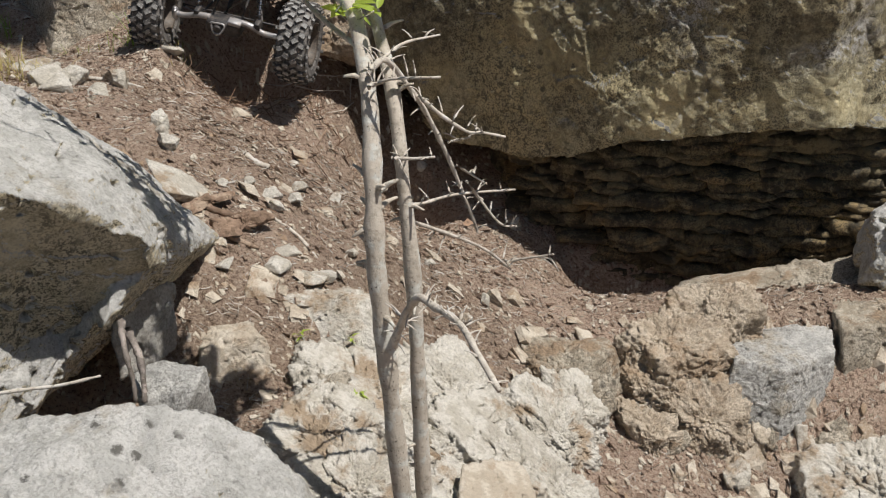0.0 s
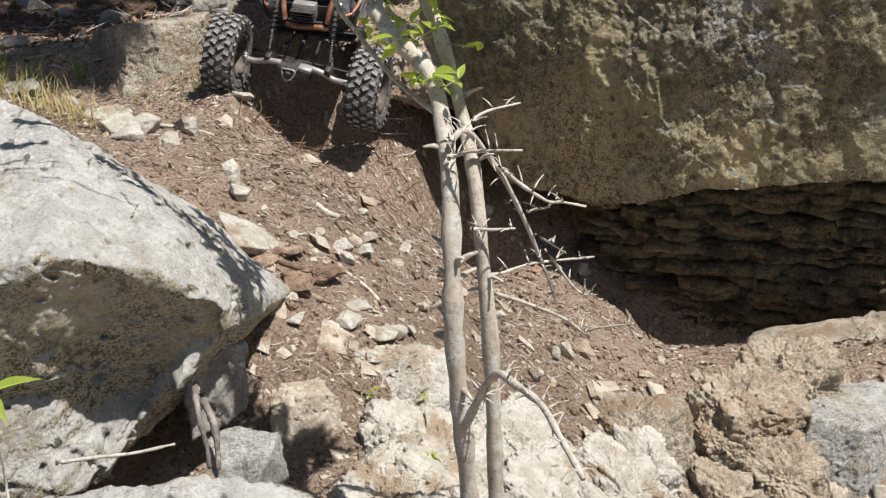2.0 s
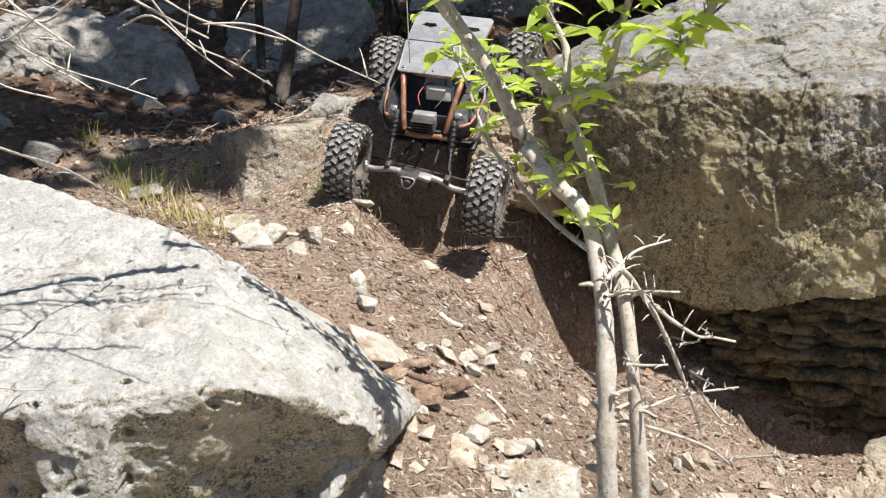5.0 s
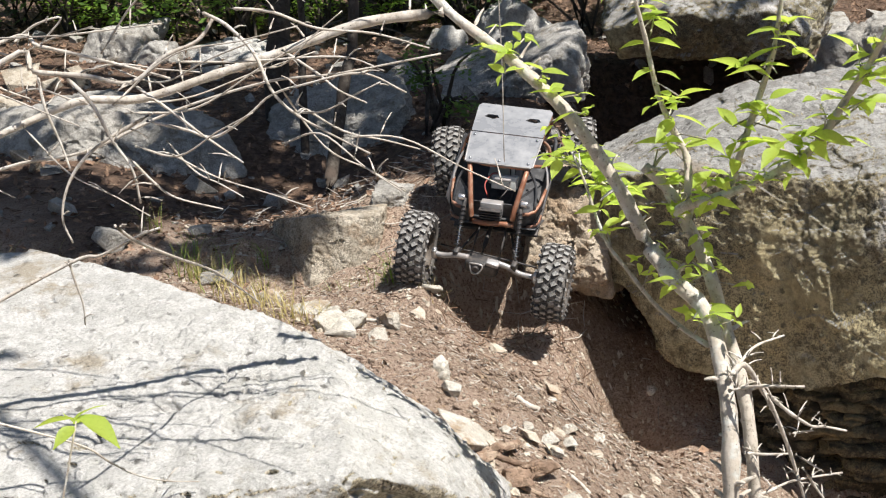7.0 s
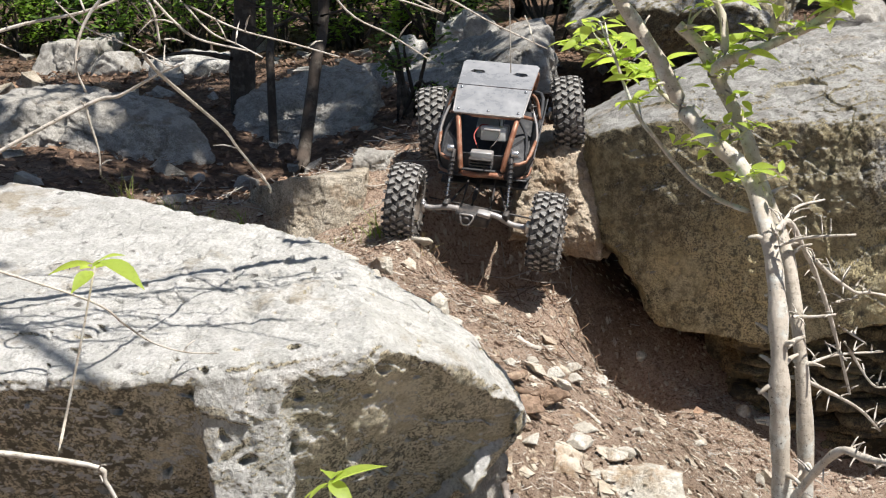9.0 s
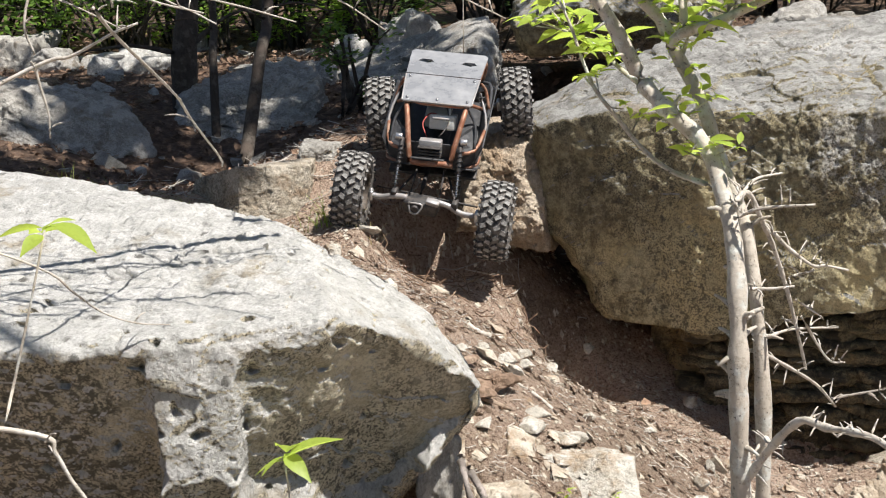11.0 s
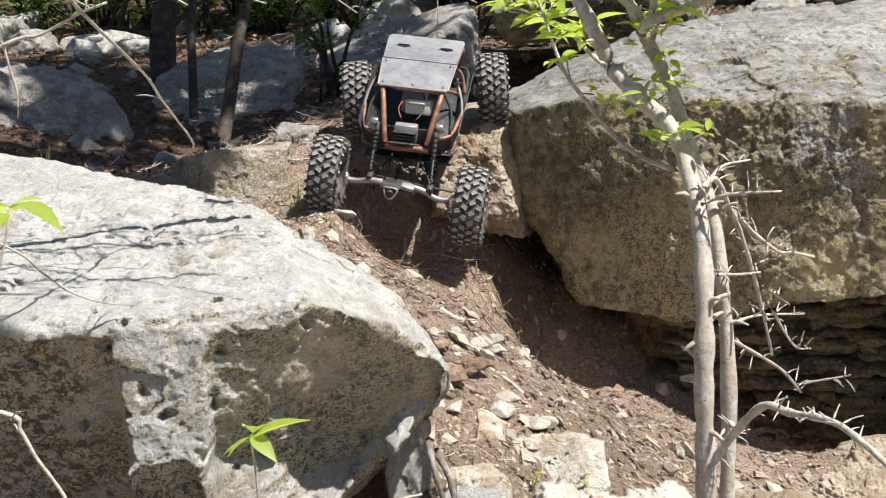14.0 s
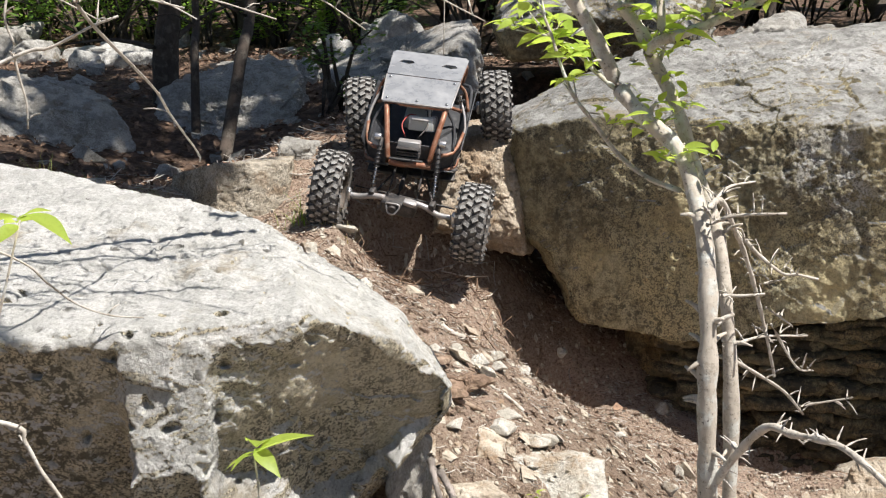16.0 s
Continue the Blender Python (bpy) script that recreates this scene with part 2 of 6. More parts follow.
def facets_of(P, size, seed):
    """Broken facets: each cell of a loose lattice tilts its own way. About -0.6 to 0.6."""
    q = P / size + 0.25 * np.stack([pn(P / size * 1.3, seed + k) for k in range(3)], 1)
    i = np.floor(q).astype(np.int64)
    best, out = np.full(len(P), 9.0), np.zeros(len(P))
    for dx in (-1, 0, 1):
        for dy in (-1, 0, 1):
            for dz in (-1, 0, 1):
                c = i + (dx, dy, dz)
                h = (c[:, 0] * 374761393 + c[:, 1] * 668265263 + c[:, 2] * 2147483647 + seed * 974711) & 0x7FFFFFFF
                h = ((h ^ (h >> 13)) * 1274126177) & 0x7FFFFFFF
                h = h ^ (h >> 15)
                u = np.stack([(h & 255) / 255, ((h >> 8) & 255) / 255, ((h >> 16) & 255) / 255], 1)
                o = q - c - 0.15 - 0.7 * u
                g = ((h[:, None] >> np.array([3, 11, 19])) & 255) / 127.5 - 1
                d2 = (o**2).sum(1)
                near = d2 < best
                best = np.where(near, d2, best)
                out = np.where(near, (o * g).sum(1) + 0.25 * g[:, 0], out)
    return out


def mesh_of(name, verts, faces, mat, smooth=True):
    me = bpy.data.meshes.new(name)
    me.from_pydata([tuple(v) for v in verts] if not isinstance(verts, np.ndarray) else verts.tolist(), [], faces if isinstance(faces, list) else faces.tolist())
    me.materials.append(mat)
    if smooth:
        me.polygons.foreach_set("use_smooth", [True] * len(me.polygons))
    me.update()
    return me


def part(name, bm, material, parent, label="", smooth=True):
    """One mesh object from a bmesh, under a thing or a part."""
    me = bpy.data.meshes.new(name)
    bm.to_mesh(me)
    bm.free()
    me.materials.append(material)
    if smooth:
        me.polygons.foreach_set("use_smooth", [True] * len(me.polygons))
    ob = new(name, me)
    ob.parent = parent
    if label:
        ob["label"] = label
    return ob


SPHERES = {}


def sphere(sub):
    if sub not in SPHERES:
        bm = bmesh.new()
        bmesh.ops.create_icosphere(bm, subdivisions=sub, radius=1)
        SPHERES[sub] = (np.array([v.co[:] for v in bm.verts]), np.array([[v.index for v in f.verts] for f in bm.faces]))
        bm.free()
    return SPHERES[sub]


def hull_planes(corners):
    bm = bmesh.new()
    for c in corners:
        bm.verts.new(c)
    bmesh.ops.convex_hull(bm, input=bm.verts)
    bm.normal_update()
    planes = [(f.normal.copy(), f.calc_center_median()) for f in bm.faces if f.calc_area() > 1e-7]
    bm.free()
    return planes


def stone_mesh(name, corners, mat, sub=5, crisp=22, rough=0.02, grain=9.0, seed=1, pits=0.0, chips=0, chip=(0.82, 0.98), carve=(), under=None):
    """A boulder: the rounded solid of its corners, broken up by noise at several scales. Returns mesh and base.
    carve: slanting recesses in the front, by their upper and lower rims; under: the line (x, y, z) of its lower edge."""
    C = np.array(corners, float)
    mid = C.mean(0)
    base = np.array([mid[0], mid[1], C[:, 2].min()])
    dirs, faces = sphere(sub)
    facets = []
    for n, c in hull_planes(corners):
        d = float(n.dot(Vector(c) - Vector(mid)))
        if d > 1e-5:
            facets.append(np.maximum(1e-6, dirs @ np.array(n) / d))
    rng = np.random.RandomState(seed)
    for _ in range(chips):
        n = rng.normal(size=3)
        n /= np.linalg.norm(n)
        d = ((C - mid) @ n).max() * rng.uniform(*chip)
        facets.append(np.maximum(1e-6, dirs @ n / d))
    facets = np.array(facets)
    top = facets.max(0)
    inv = top * ((facets / top) ** crisp).sum(0) ** (1 / crisp)
    P = mid + dirs / inv[:, None]
    for upper, lower, lean, most in carve:
        u, v = np.array(upper), np.array(lower)
        jx = P[:, 0] + 0.007 * pn(P * 22, seed + 62) + 0.004 * pn(P * 60, seed + 63)
        jz = P[:, 2] + 0.006 * pn(P * 25, seed + 64) + 0.004 * pn(P * 70, seed + 65)
        hi, lo = np.interp(jx, u[:, 0], u[:, 1]), np.interp(jx, v[:, 0], v[:, 1])
        inside = (jx > u[0, 0]) & (jx < u[-1, 0]) & (jz < hi) & (dirs[:, 1] < 0.1)
        deep = np.minimum(lean * (hi - np.maximum(jz, lo)) + 0.003, most)
        P[:, 1] += np.where(inside, np.maximum(deep - 0.9 * np.maximum(lo - jz, 0), 0), 0)
    if under:
        u = np.array(under)
        jx = P[:, 0] + 0.010 * pn(P * 14, seed + 66) + 0.005 * pn(P * 45, seed + 67)
        low = np.interp(jx, u[:, 0], u[:, 2]) - 0.35 * np.maximum(P[:, 1] - np.interp(jx, u[:, 0], u[:, 1]), -0.02)
        P[:, 2] = np.maximum(P[:, 2], low)
    w = P * grain
    out = dirs / np.linalg.norm(dirs, axis=1)[:, None]
    d = rough * fbm(w * 0.35, 2, seed) + rough * 0.55 * fbm(w, 4, seed + 9, 0.55)
    ridge = 1 - np.abs(fbm(w * 0.8, 3, seed + 20))
    d -= rough * 0.9 * np.maximum(0, ridge - 0.86) * 5 * 0.4
    if sub >= 7:
        d += rough * 0.12 * fbm(w * 7, 3, seed + 30, 0.6)
        knobs = np.clip(pn(w * 0.6, seed + 35) * 1.4 + 0.5, 0.1, 1)
        d += rough * knobs * (0.26 * (np.abs(pn(w * 4.2, seed + 31)) - 0.3) + 0.2 * (np.abs(pn(w * 9.5, seed + 32)) - 0.3) + 0.16 * pn(w * 20, seed + 33))
    d += rough * (0.62 * facets_of(P, 1.0 / grain, seed + 70) + 0.26 * facets_of(P, 0.38 / grain, seed + 75))
    if sub >= 7:
        d += rough * 0.13 * facets_of(P, 0.15 / grain, seed + 78)
    if pits:
        n = pn(w * 5.5, seed + 40) + 0.35 * pn(w * 12, seed + 43)
        d -= 1.5 * pits * np.clip(n - 0.50, 0, 0.4)
        n = pn(w * 2.1, seed + 41)
        d -= pits * 2.0 * np.clip(n - 0.62, 0, 0.3)
    P = P + out * d[:, None]
    return mesh_of(name, P - base, faces, mat), base


def boulder(name, corners, mat, label, **kw):
    me, base = stone_mesh(name, corners, mat, **kw)
    ob = new(name, me)
    ob.location = base
    return tagged(ob, label, "rock")


def lump(cx, cy, z, w, d, h, turn, seed):
    """Corners of a random angular stone, bedded a third deep."""
    rng = np.random.RandomState(seed)
    v = rng.normal(size=(13, 3))
    v /= np.linalg.norm(v, axis=1)[:, None]
    v = v * (w / 2, d / 2, h / 2) * rng.uniform(0.8, 1.1, (13, 1))
    c, s = math.cos(radians(turn)), math.sin(radians(turn))
    return [(cx + x * c - y * s, cy + x * s + y * c, z + 0.18 * h + q) for x, y, q in v]


# ---- ground ----
BUMPS = [
    (-0.01, -0.01, -0.03, -0.01, -0.10, -0.14, -0.04),
    (0.04, 0.03, -0.02, 0.07, -0.07, -0.09, 0.01),
    (0.03, 0.01, -0.05, 0.02, -0.03, -0.07, -0.03),
    (0.04, -0.04, 0.07, -0.01, -0.08, -0.25, -0.20),
    (0.16, 0.09, 0.08, 0.02, -0.07, 0.15, 0.03),
    (-0.06, -0.04, -0.01, -0.17, -0.06, -0.18, -0.10),
    (0.04, 0.00, 0.13, -0.10, -0.07, -0.18, -0.11),
    (-0.02, -0.16, 0.15, -0.12, -0.09, 0.23, 0.01),
]


def ground_z(x, y, fine=True):
    """Height of the slope: a bank that falls towards the viewer, with hollows and swells, and a level wood floor behind."""
    x, y = np.atleast_1d(np.asarray(x, float)), np.atleast_1d(np.asarray(y, float))
    z = np.interp(y, (-30, -1, 0, 1, 1.7, 2.2, 2.6, 3, 3.8, 4.8, 8, 60), (-8, -1, -0.55, 0, 0.13, 0.18, 0.3, 0.3, 0.26, 0.19, 0.15, 0.1))
    for by, row in zip(np.linspace(0.8, 3.0, 8), BUMPS):
        for bx, h in zip(np.linspace(-0.8, 1.2, 7), row):
            z = z + h * np.exp(-((x - bx) ** 2 + (y - by) ** 2) / (2 * 0.27**2))
    # the hollow before the squarish block
    z = z - 0.055 * np.exp(-((x + 0.46) ** 2 + (y - 2.44) ** 2) / (2 * 0.11**2))
    # the gutter under the overhang
    z = z - 0.14 * np.exp(-(((x - 0.8) / 0.34) ** 4) - ((y - 2.26) / 0.11) ** 2)
    # the root-bound bank under the wheels
    z = z + 0.10 * np.exp(-((x - 0.04) ** 2 + (y - 2.36) ** 2) / (2 * 0.075**2))
    # the hollow under the nose of the toy
    z = z - 0.23 * np.exp(-((x + 0.075) ** 2 + (y - 2.455) ** 2) / (2 * 0.07**2))
    # the dark hollow behind the toy
    z = z - 0.42 * np.exp(-(((x - 0.34) / 0.27) ** 4) - ((y - 3.80) / 0.42) ** 4)
    # the torn pit under the wheel
    z = z - 0.18 * np.exp(-((x - 0.17) ** 2 + (y - 2.42) ** 2) / (2 * 0.070**2))
    # the soil lies lower before the blocks of the bank
    z = z - 0.032 * np.exp(-((x - 0.15) ** 2 + (y - 1.635) ** 2) / (2 * 0.05**2)) - 0.030 * np.exp(-((x - 0.04) ** 2 + (y - 1.52) ** 2) / (2 * 0.05**2))
    # soil pushed up before the other wheel
    z = z + 0.045 * np.exp(-((x + 0.20) ** 2 + (y - 2.31) ** 2) / (2 * 0.045**2))
    if fine:
        P = np.stack([x, y, 0 * x], 1)
        near = np.exp(-(((x - 0.2) / 2.0) ** 4) - (((y - 2.2) / 1.6) ** 4))
        z = z + 0.010 * near * fbm(P * 7, 3, 5) + 0.006 * near * fbm(P * 30, 3, 6, 0.6)
        z = z + (1 - near) * 0.06 * pn(P * 0.9, 8) * np.clip((np.abs(y - 2) - 1) / 3, 0, 1)
    return z


def ground_at(x, y):
    return float(ground_z(x, y)[0])


def axis(lo, hi, dense, far):
    mid = np.arange(lo, hi + dense / 2, dense)
    grow = dense * 1.22 ** np.arange(1, 200)
    tail = np.cumsum(grow)
    tail = tail[tail < far]
    return np.concatenate([lo - tail[::-1], mid, hi + tail])


gx, gy = axis(-0.95, 1.25, 0.0085, 400), axis(1.15, 3.0, 0.0085, 400)
GX, GY = np.meshgrid(gx, gy)
GZ = ground_z(GX.ravel(), GY.ravel())
nx, ny = len(gx), len(gy)
idx = np.arange(nx * ny).reshape(ny, nx)
gf = np.stack([idx[:-1, :-1].ravel(), idx[:-1, 1:].ravel(), idx[1:, 1:].ravel(), idx[1:, :-1].ravel()], 1)
ground = tagged(new("ground", mesh_of("ground", np.stack([GX.ravel(), GY.ravel(), GZ], 1), gf, SOIL)), "steep bank of loose reddish-brown soil with stone chips and litter", "ground", kind="structure")

# ---- boulders ----
SHADED_FACET = ([(-0.242, 0.462), (-0.232, 0.470), (-0.218, 0.475), (-0.193, 0.470), (-0.162, 0.473), (-0.136, 0.486), (-0.112, 0.481), (-0.085, 0.449), (-0.056, 0.423), (-0.026, 0.401), (-0.003, 0.379)],
                [(-0.258, 0.328), (-0.222, 0.306), (-0.188, 0.288), (-0.160, 0.254), (-0.117, 0.250), (-0.085, 0.271), (-0.066, 0.286), (-0.052, 0.318), (-0.024, 0.324), (-0.001, 0.333)], 0.36, 0.13)
LICHEN_FACET = ([(-1.2, 0.455), (-0.44, 0.470), (-0.394, 0.474), (-0.335, 0.472), (-0.322, 0.430), (-0.318, 0.36)], [(-1.2, 0.0), (-0.318, 0.0)], 0.45, 0.16)
LOW_FACET = ([(-0.318, 0.33), (-0.30, 0.345), (-0.27, 0.350), (-0.25, 0.335)], [(-0.318, 0.16), (-0.25, 0.16)], 0.50, 0.05)
boulder("boulder", [(-1.05, 1.33, 0.47), (-0.42, 1.262, 0.485), (-0.245, 1.270, 0.482), (-0.146, 1.298, 0.500), (-0.055, 1.37, 0.448), (0.003, 1.418, 0.376),
                    (0.001, 1.432, 0.336), (-0.006, 1.765, 0.205), (-0.020, 1.765, 0.190), (-0.125, 1.805, 0.305), (-0.058, 1.495, 0.442), (-0.075, 1.62, 0.375), (-0.2, 1.58, 0.51), (-0.3, 1.70, 0.505), (-0.55, 1.83, 0.50), (-0.75, 1.95, 0.51), (-1.1, 1.9, 0.5),
                    (-1.05, 1.30, 0.05), (-0.36, 1.232, 0.15), (-0.32, 1.225, 0.22), (-0.23, 1.285, 0.18), (-0.14, 1.345, 0.19), (-0.05, 1.388, 0.29), (-0.06, 1.45, 0.26), (-0.16, 1.42, 0.15), (-0.24, 1.55, 0.10), (-0.36, 1.75, 0.05), (-1.0, 1.8, 0.0)],
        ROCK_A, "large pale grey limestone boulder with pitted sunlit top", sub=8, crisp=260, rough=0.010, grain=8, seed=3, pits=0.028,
        carve=(SHADED_FACET, LICHEN_FACET, LOW_FACET))
OVERHANG = [(0.05, 2.70, 0.23), (0.098, 2.60, 0.22), (0.157, 2.56, 0.214), (0.199, 2.52, 0.192), (0.216, 2.50, 0.162), (0.240, 2.49, 0.132), (0.244, 2.48, 0.090), (0.271, 2.46, 0.063), (0.322, 2.44, 0.061),
            (0.389, 2.39, 0.075), (0.437, 2.36, 0.066), (0.517, 2.30, 0.088), (0.615, 2.26, 0.136), (0.777, 2.25, 0.157), (0.93, 2.21, 0.185), (1.05, 2.25, 0.16), (1.7, 2.6, 0.05)]
boulder("boulder", [(0.120, 2.68, 0.385), (0.135, 2.54, 0.418), (0.264, 2.46, 0.462), (0.40, 2.40, 0.448), (0.54, 2.34, 0.472), (0.76, 2.25, 0.495), (0.915, 2.20, 0.475), (1.35, 2.56, 0.5),
                    (0.20, 2.75, 0.44), (0.42, 2.78, 0.545), (0.70, 2.80, 0.575), (1.7, 2.9, 0.62), (0.15, 2.85, 0.41), (0.58, 2.46, 0.53), (0.9, 2.42, 0.545),
                    (0.10, 2.66, 0.18), (0.15, 2.57, 0.10), (0.22, 2.495, 0.03), (0.30, 2.44, -0.01), (0.46, 2.355, 0.0), (0.63, 2.26, 0.08), (0.85, 2.22, 0.10), (0.94, 2.205, 0.12), (1.3, 2.50, 0.08), (0.3, 2.8, -0.05), (1.7, 2.9, 0.0)],
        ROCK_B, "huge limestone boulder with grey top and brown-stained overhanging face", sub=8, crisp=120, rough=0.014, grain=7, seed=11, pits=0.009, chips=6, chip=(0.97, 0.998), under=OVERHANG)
# brown layers under the overhang, coloured darker to hold the recess's shade
ledge = new("rock_ledge")
ledge.location = (0.9, 2.55, -0.25)
tagged(ledge, "brown layered limestone ledge under the overhanging boulder, recess shade put into its dark colour", "rock")


def ledge_piece(name, corners, seed, sub, rough, grain):
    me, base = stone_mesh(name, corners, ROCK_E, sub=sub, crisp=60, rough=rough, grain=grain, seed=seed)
    ob = new(name, me)
    ob.parent = ledge
    ob.location = Vector(base) - ledge.location


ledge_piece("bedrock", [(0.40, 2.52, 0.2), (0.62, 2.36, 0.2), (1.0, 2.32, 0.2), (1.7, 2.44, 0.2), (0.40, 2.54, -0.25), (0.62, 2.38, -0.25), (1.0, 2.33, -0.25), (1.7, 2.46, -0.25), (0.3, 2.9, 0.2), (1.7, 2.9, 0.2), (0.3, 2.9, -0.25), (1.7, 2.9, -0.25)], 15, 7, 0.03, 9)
rl = random.Random(17)
z0, level = -0.21, 0
while z0 < 0.16:
    h = rl.uniform(0.008, 0.024)
    x0 = 0.40 + rl.uniform(0, 0.06)
    set_back = rl.uniform(-0.005, 0.007)
    while x0 < 1.35:
        wide = rl.uniform(0.03, 0.14)
        front = float(np.interp(x0 + wide / 2, (0.4, 0.46, 0.63, 0.85, 1.0, 1.5), (2.47, 2.41, 2.325, 2.305, 2.305, 2.40))) + set_back + rl.uniform(-0.007, 0.010) + 0.10 * max(0.0, 0.02 - z0)
        low, high = z0 + rl.uniform(-0.006, 0.002), z0 + h * rl.uniform(0.85, 1.1)
        tilt = rl.uniform(-0.003, 0.003)
        ring = [(x0 - 0.01, front + rl.uniform(0.0, 0.02)), (x0 + wide * rl.uniform(0.2, 0.45), front - rl.uniform(0, 0.012)), (x0 + wide * rl.uniform(0.55, 0.8), front - rl.uniform(0, 0.012)), (x0 + wide + 0.01, front + rl.uniform(0.0, 0.02)), (x0 + wide + 0.01, front + 0.16), (x0 - 0.01, front + 0.16)]
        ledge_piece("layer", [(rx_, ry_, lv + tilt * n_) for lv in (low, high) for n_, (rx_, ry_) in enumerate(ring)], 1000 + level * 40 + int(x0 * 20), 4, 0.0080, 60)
        x0 += wide
    z0 += h
    level += 1
boulder("boulder", [(-0.432, 2.50, 0.358), (-0.30, 2.515, 0.355), (-0.30, 2.60, 0.348), (-0.55, 2.64, 0.300), (-0.435, 2.42, 0.20), (-0.30, 2.44, 0.20), (-0.57, 2.62, 0.2), (-0.3, 2.7, 0.2), (-0.55, 2.7, 0.2)],
        ROCK_C, "squarish ochre limestone block set in the bank", sub=7, crisp=140, rough=0.007, grain=13, seed=21, pits=0.012, chips=0)
boulder("boulder", [(-0.33, 2.60, 0.375), (-0.27, 2.62, 0.37), (-0.25, 2.70, 0.36), (-0.33, 2.72, 0.36), (-0.34, 2.58, 0.3), (-0.26, 2.6, 0.3), (-0.25, 2.72, 0.3), (-0.34, 2.72, 0.3)],
        ROCK_D, "small grey rock behind the ochre block", sub=6, crisp=16, rough=0.010, grain=16, seed=22)
boulder("boulder", [(0.00, 2.58, 0.372), (0.07, 2.575, 0.382), (0.135, 2.59, 0.392), (0.17, 2.74, 0.39), (0.0, 2.74, 0.38), (-0.02, 2.50, 0.24), (0.06, 2.495, 0.20), (0.14, 2.50, 0.19), (0.2, 2.75, 0.1), (-0.02, 2.75, 0.15), (0.03, 2.53, 0.33), (0.11, 2.53, 0.33)],
        CRUMB, "rough crumbling ochre rock wedged beside the huge boulder", sub=7, crisp=60, rough=0.015, grain=13, seed=23, pits=0.014, chips=10)
# lower left
boulder("boulder", [(-0.30, 1.15, 0.29), (0.03, 1.20, 0.333), (0.11, 1.22, 0.308), (0.21, 1.19, 0.215), (0.17, 1.1, 0.22), (-0.1, 1.0, 0.31), (-0.3, 0.95, 0.28), (0.25, 1.12, 0.0), (0.2, 1.25, 0.0), (0.0, 0.9, 0.0), (-0.3, 0.9, -0.1), (-0.3, 1.25, 0.0)],
        ROCK_A, "low pale limestone boulder with rounded pitted top", sub=7, crisp=20, rough=0.010, grain=9, seed=31, pits=0.02)

boulder("boulder", [(-0.075, 1.46, 0.245), (-0.035, 1.53, 0.26), (-0.02, 1.57, 0.235), (-0.06, 1.62, 0.24), (-0.07, 1.45, 0.17), (-0.02, 1.54, 0.16), (-0.05, 1.66, 0.15)],
        ROCK_D, "blue-grey stone jammed under the large boulder", sub=6, crisp=20, rough=0.010, grain=14, seed=34)

# the outcrop at the foot of the bank
# they lie a little further down the slope than first laid out
KNEE = Vector((0.41, 0.06, 1.06))


def outcrop_rock(n, corners, mat, label, sub, rough, shift=None):
    """A rock of the outcrop: lowered by shift, or carried down the slope from the knee."""
    if shift is None:
        corners = [tuple(KNEE + (Vector(c) - KNEE) * 1.07) for c in corners]
    else:
        corners = [(x, y, z + shift) for x, y, z in corners]
    square = n in (0, 1, 2)
    return boulder("rock", corners, mat, label, sub=sub, crisp=130 if square else 90, rough=rough * (0.5 if square else 1.0), grain=15, seed=60 + n, pits=0.012, chips=3 if square else 10, chip=(0.93, 0.99) if square else (0.86, 0.99))


outcrop_rock(0, [(0.72, 1.76, 0.01), (0.79, 1.74, 0.0), (0.875, 1.80, 0.0), (0.875, 1.90, -0.005), (0.72, 1.90, -0.01), (0.70, 1.72, -0.16), (0.78, 1.70, -0.18), (0.88, 1.78, -0.14), (0.9, 2.0, -0.15), (0.7, 2.0, -0.15)], ROCK_W, "squared grey limestone block in the outcrop", 7, 0.012)
outcrop_rock(1, [(0.885, 1.82, 0.02), (1.05, 1.86, 0.02), (1.05, 1.95, 0.02), (0.89, 1.95, 0.01), (0.89, 1.80, -0.07), (1.05, 1.84, -0.08), (1.05, 2.0, -0.08), (0.89, 2.0, -0.08)], ROCK_C, "dark-fronted limestone block in the outcrop", 6, 0.012)
outcrop_rock(2, [(0.87, 1.79, -0.085), (0.97, 1.80, -0.09), (1.0, 1.9, -0.08), (0.88, 1.9, -0.09), (0.87, 1.77, -0.16), (1.0, 1.79, -0.16), (1.0, 1.9, -0.16)], ROCK_C, "small ochre stone under a block", 6, 0.012)
outcrop_rock(3, [(0.81, 1.70, -0.095), (0.92, 1.71, -0.08), (1.05, 1.72, -0.07), (1.05, 1.6, -0.1), (0.8, 1.6, -0.14), (0.8, 1.72, -0.2), (1.05, 1.74, -0.2), (1.05, 1.5, -0.25), (0.8, 1.55, -0.25)], ROCK_F, "pale fractured limestone at the foot of the bank", 7, 0.016)
outcrop_rock(4, [(0.42, 1.70, 0.045), (0.48, 1.665, 0.035), (0.535, 1.71, 0.045), (0.53, 1.76, 0.035), (0.42, 1.76, 0.04), (0.43, 1.64, -0.06), (0.49, 1.60, -0.09), (0.55, 1.64, -0.08), (0.56, 1.75, -0.05), (0.40, 1.72, -0.02)], ROCK_C, "broken ochre limestone knob under the soil", 7, 0.014)
outcrop_rock(5, [(0.58, 1.76, -0.03), (0.64, 1.75, -0.035), (0.71, 1.77, -0.02), (0.70, 1.86, -0.02), (0.57, 1.86, -0.02), (0.57, 1.72, -0.11), (0.70, 1.71, -0.15), (0.72, 1.85, -0.1), (0.55, 1.85, -0.1)], ROCK_C, "crumbling ochre limestone in the outcrop", 7, 0.020)
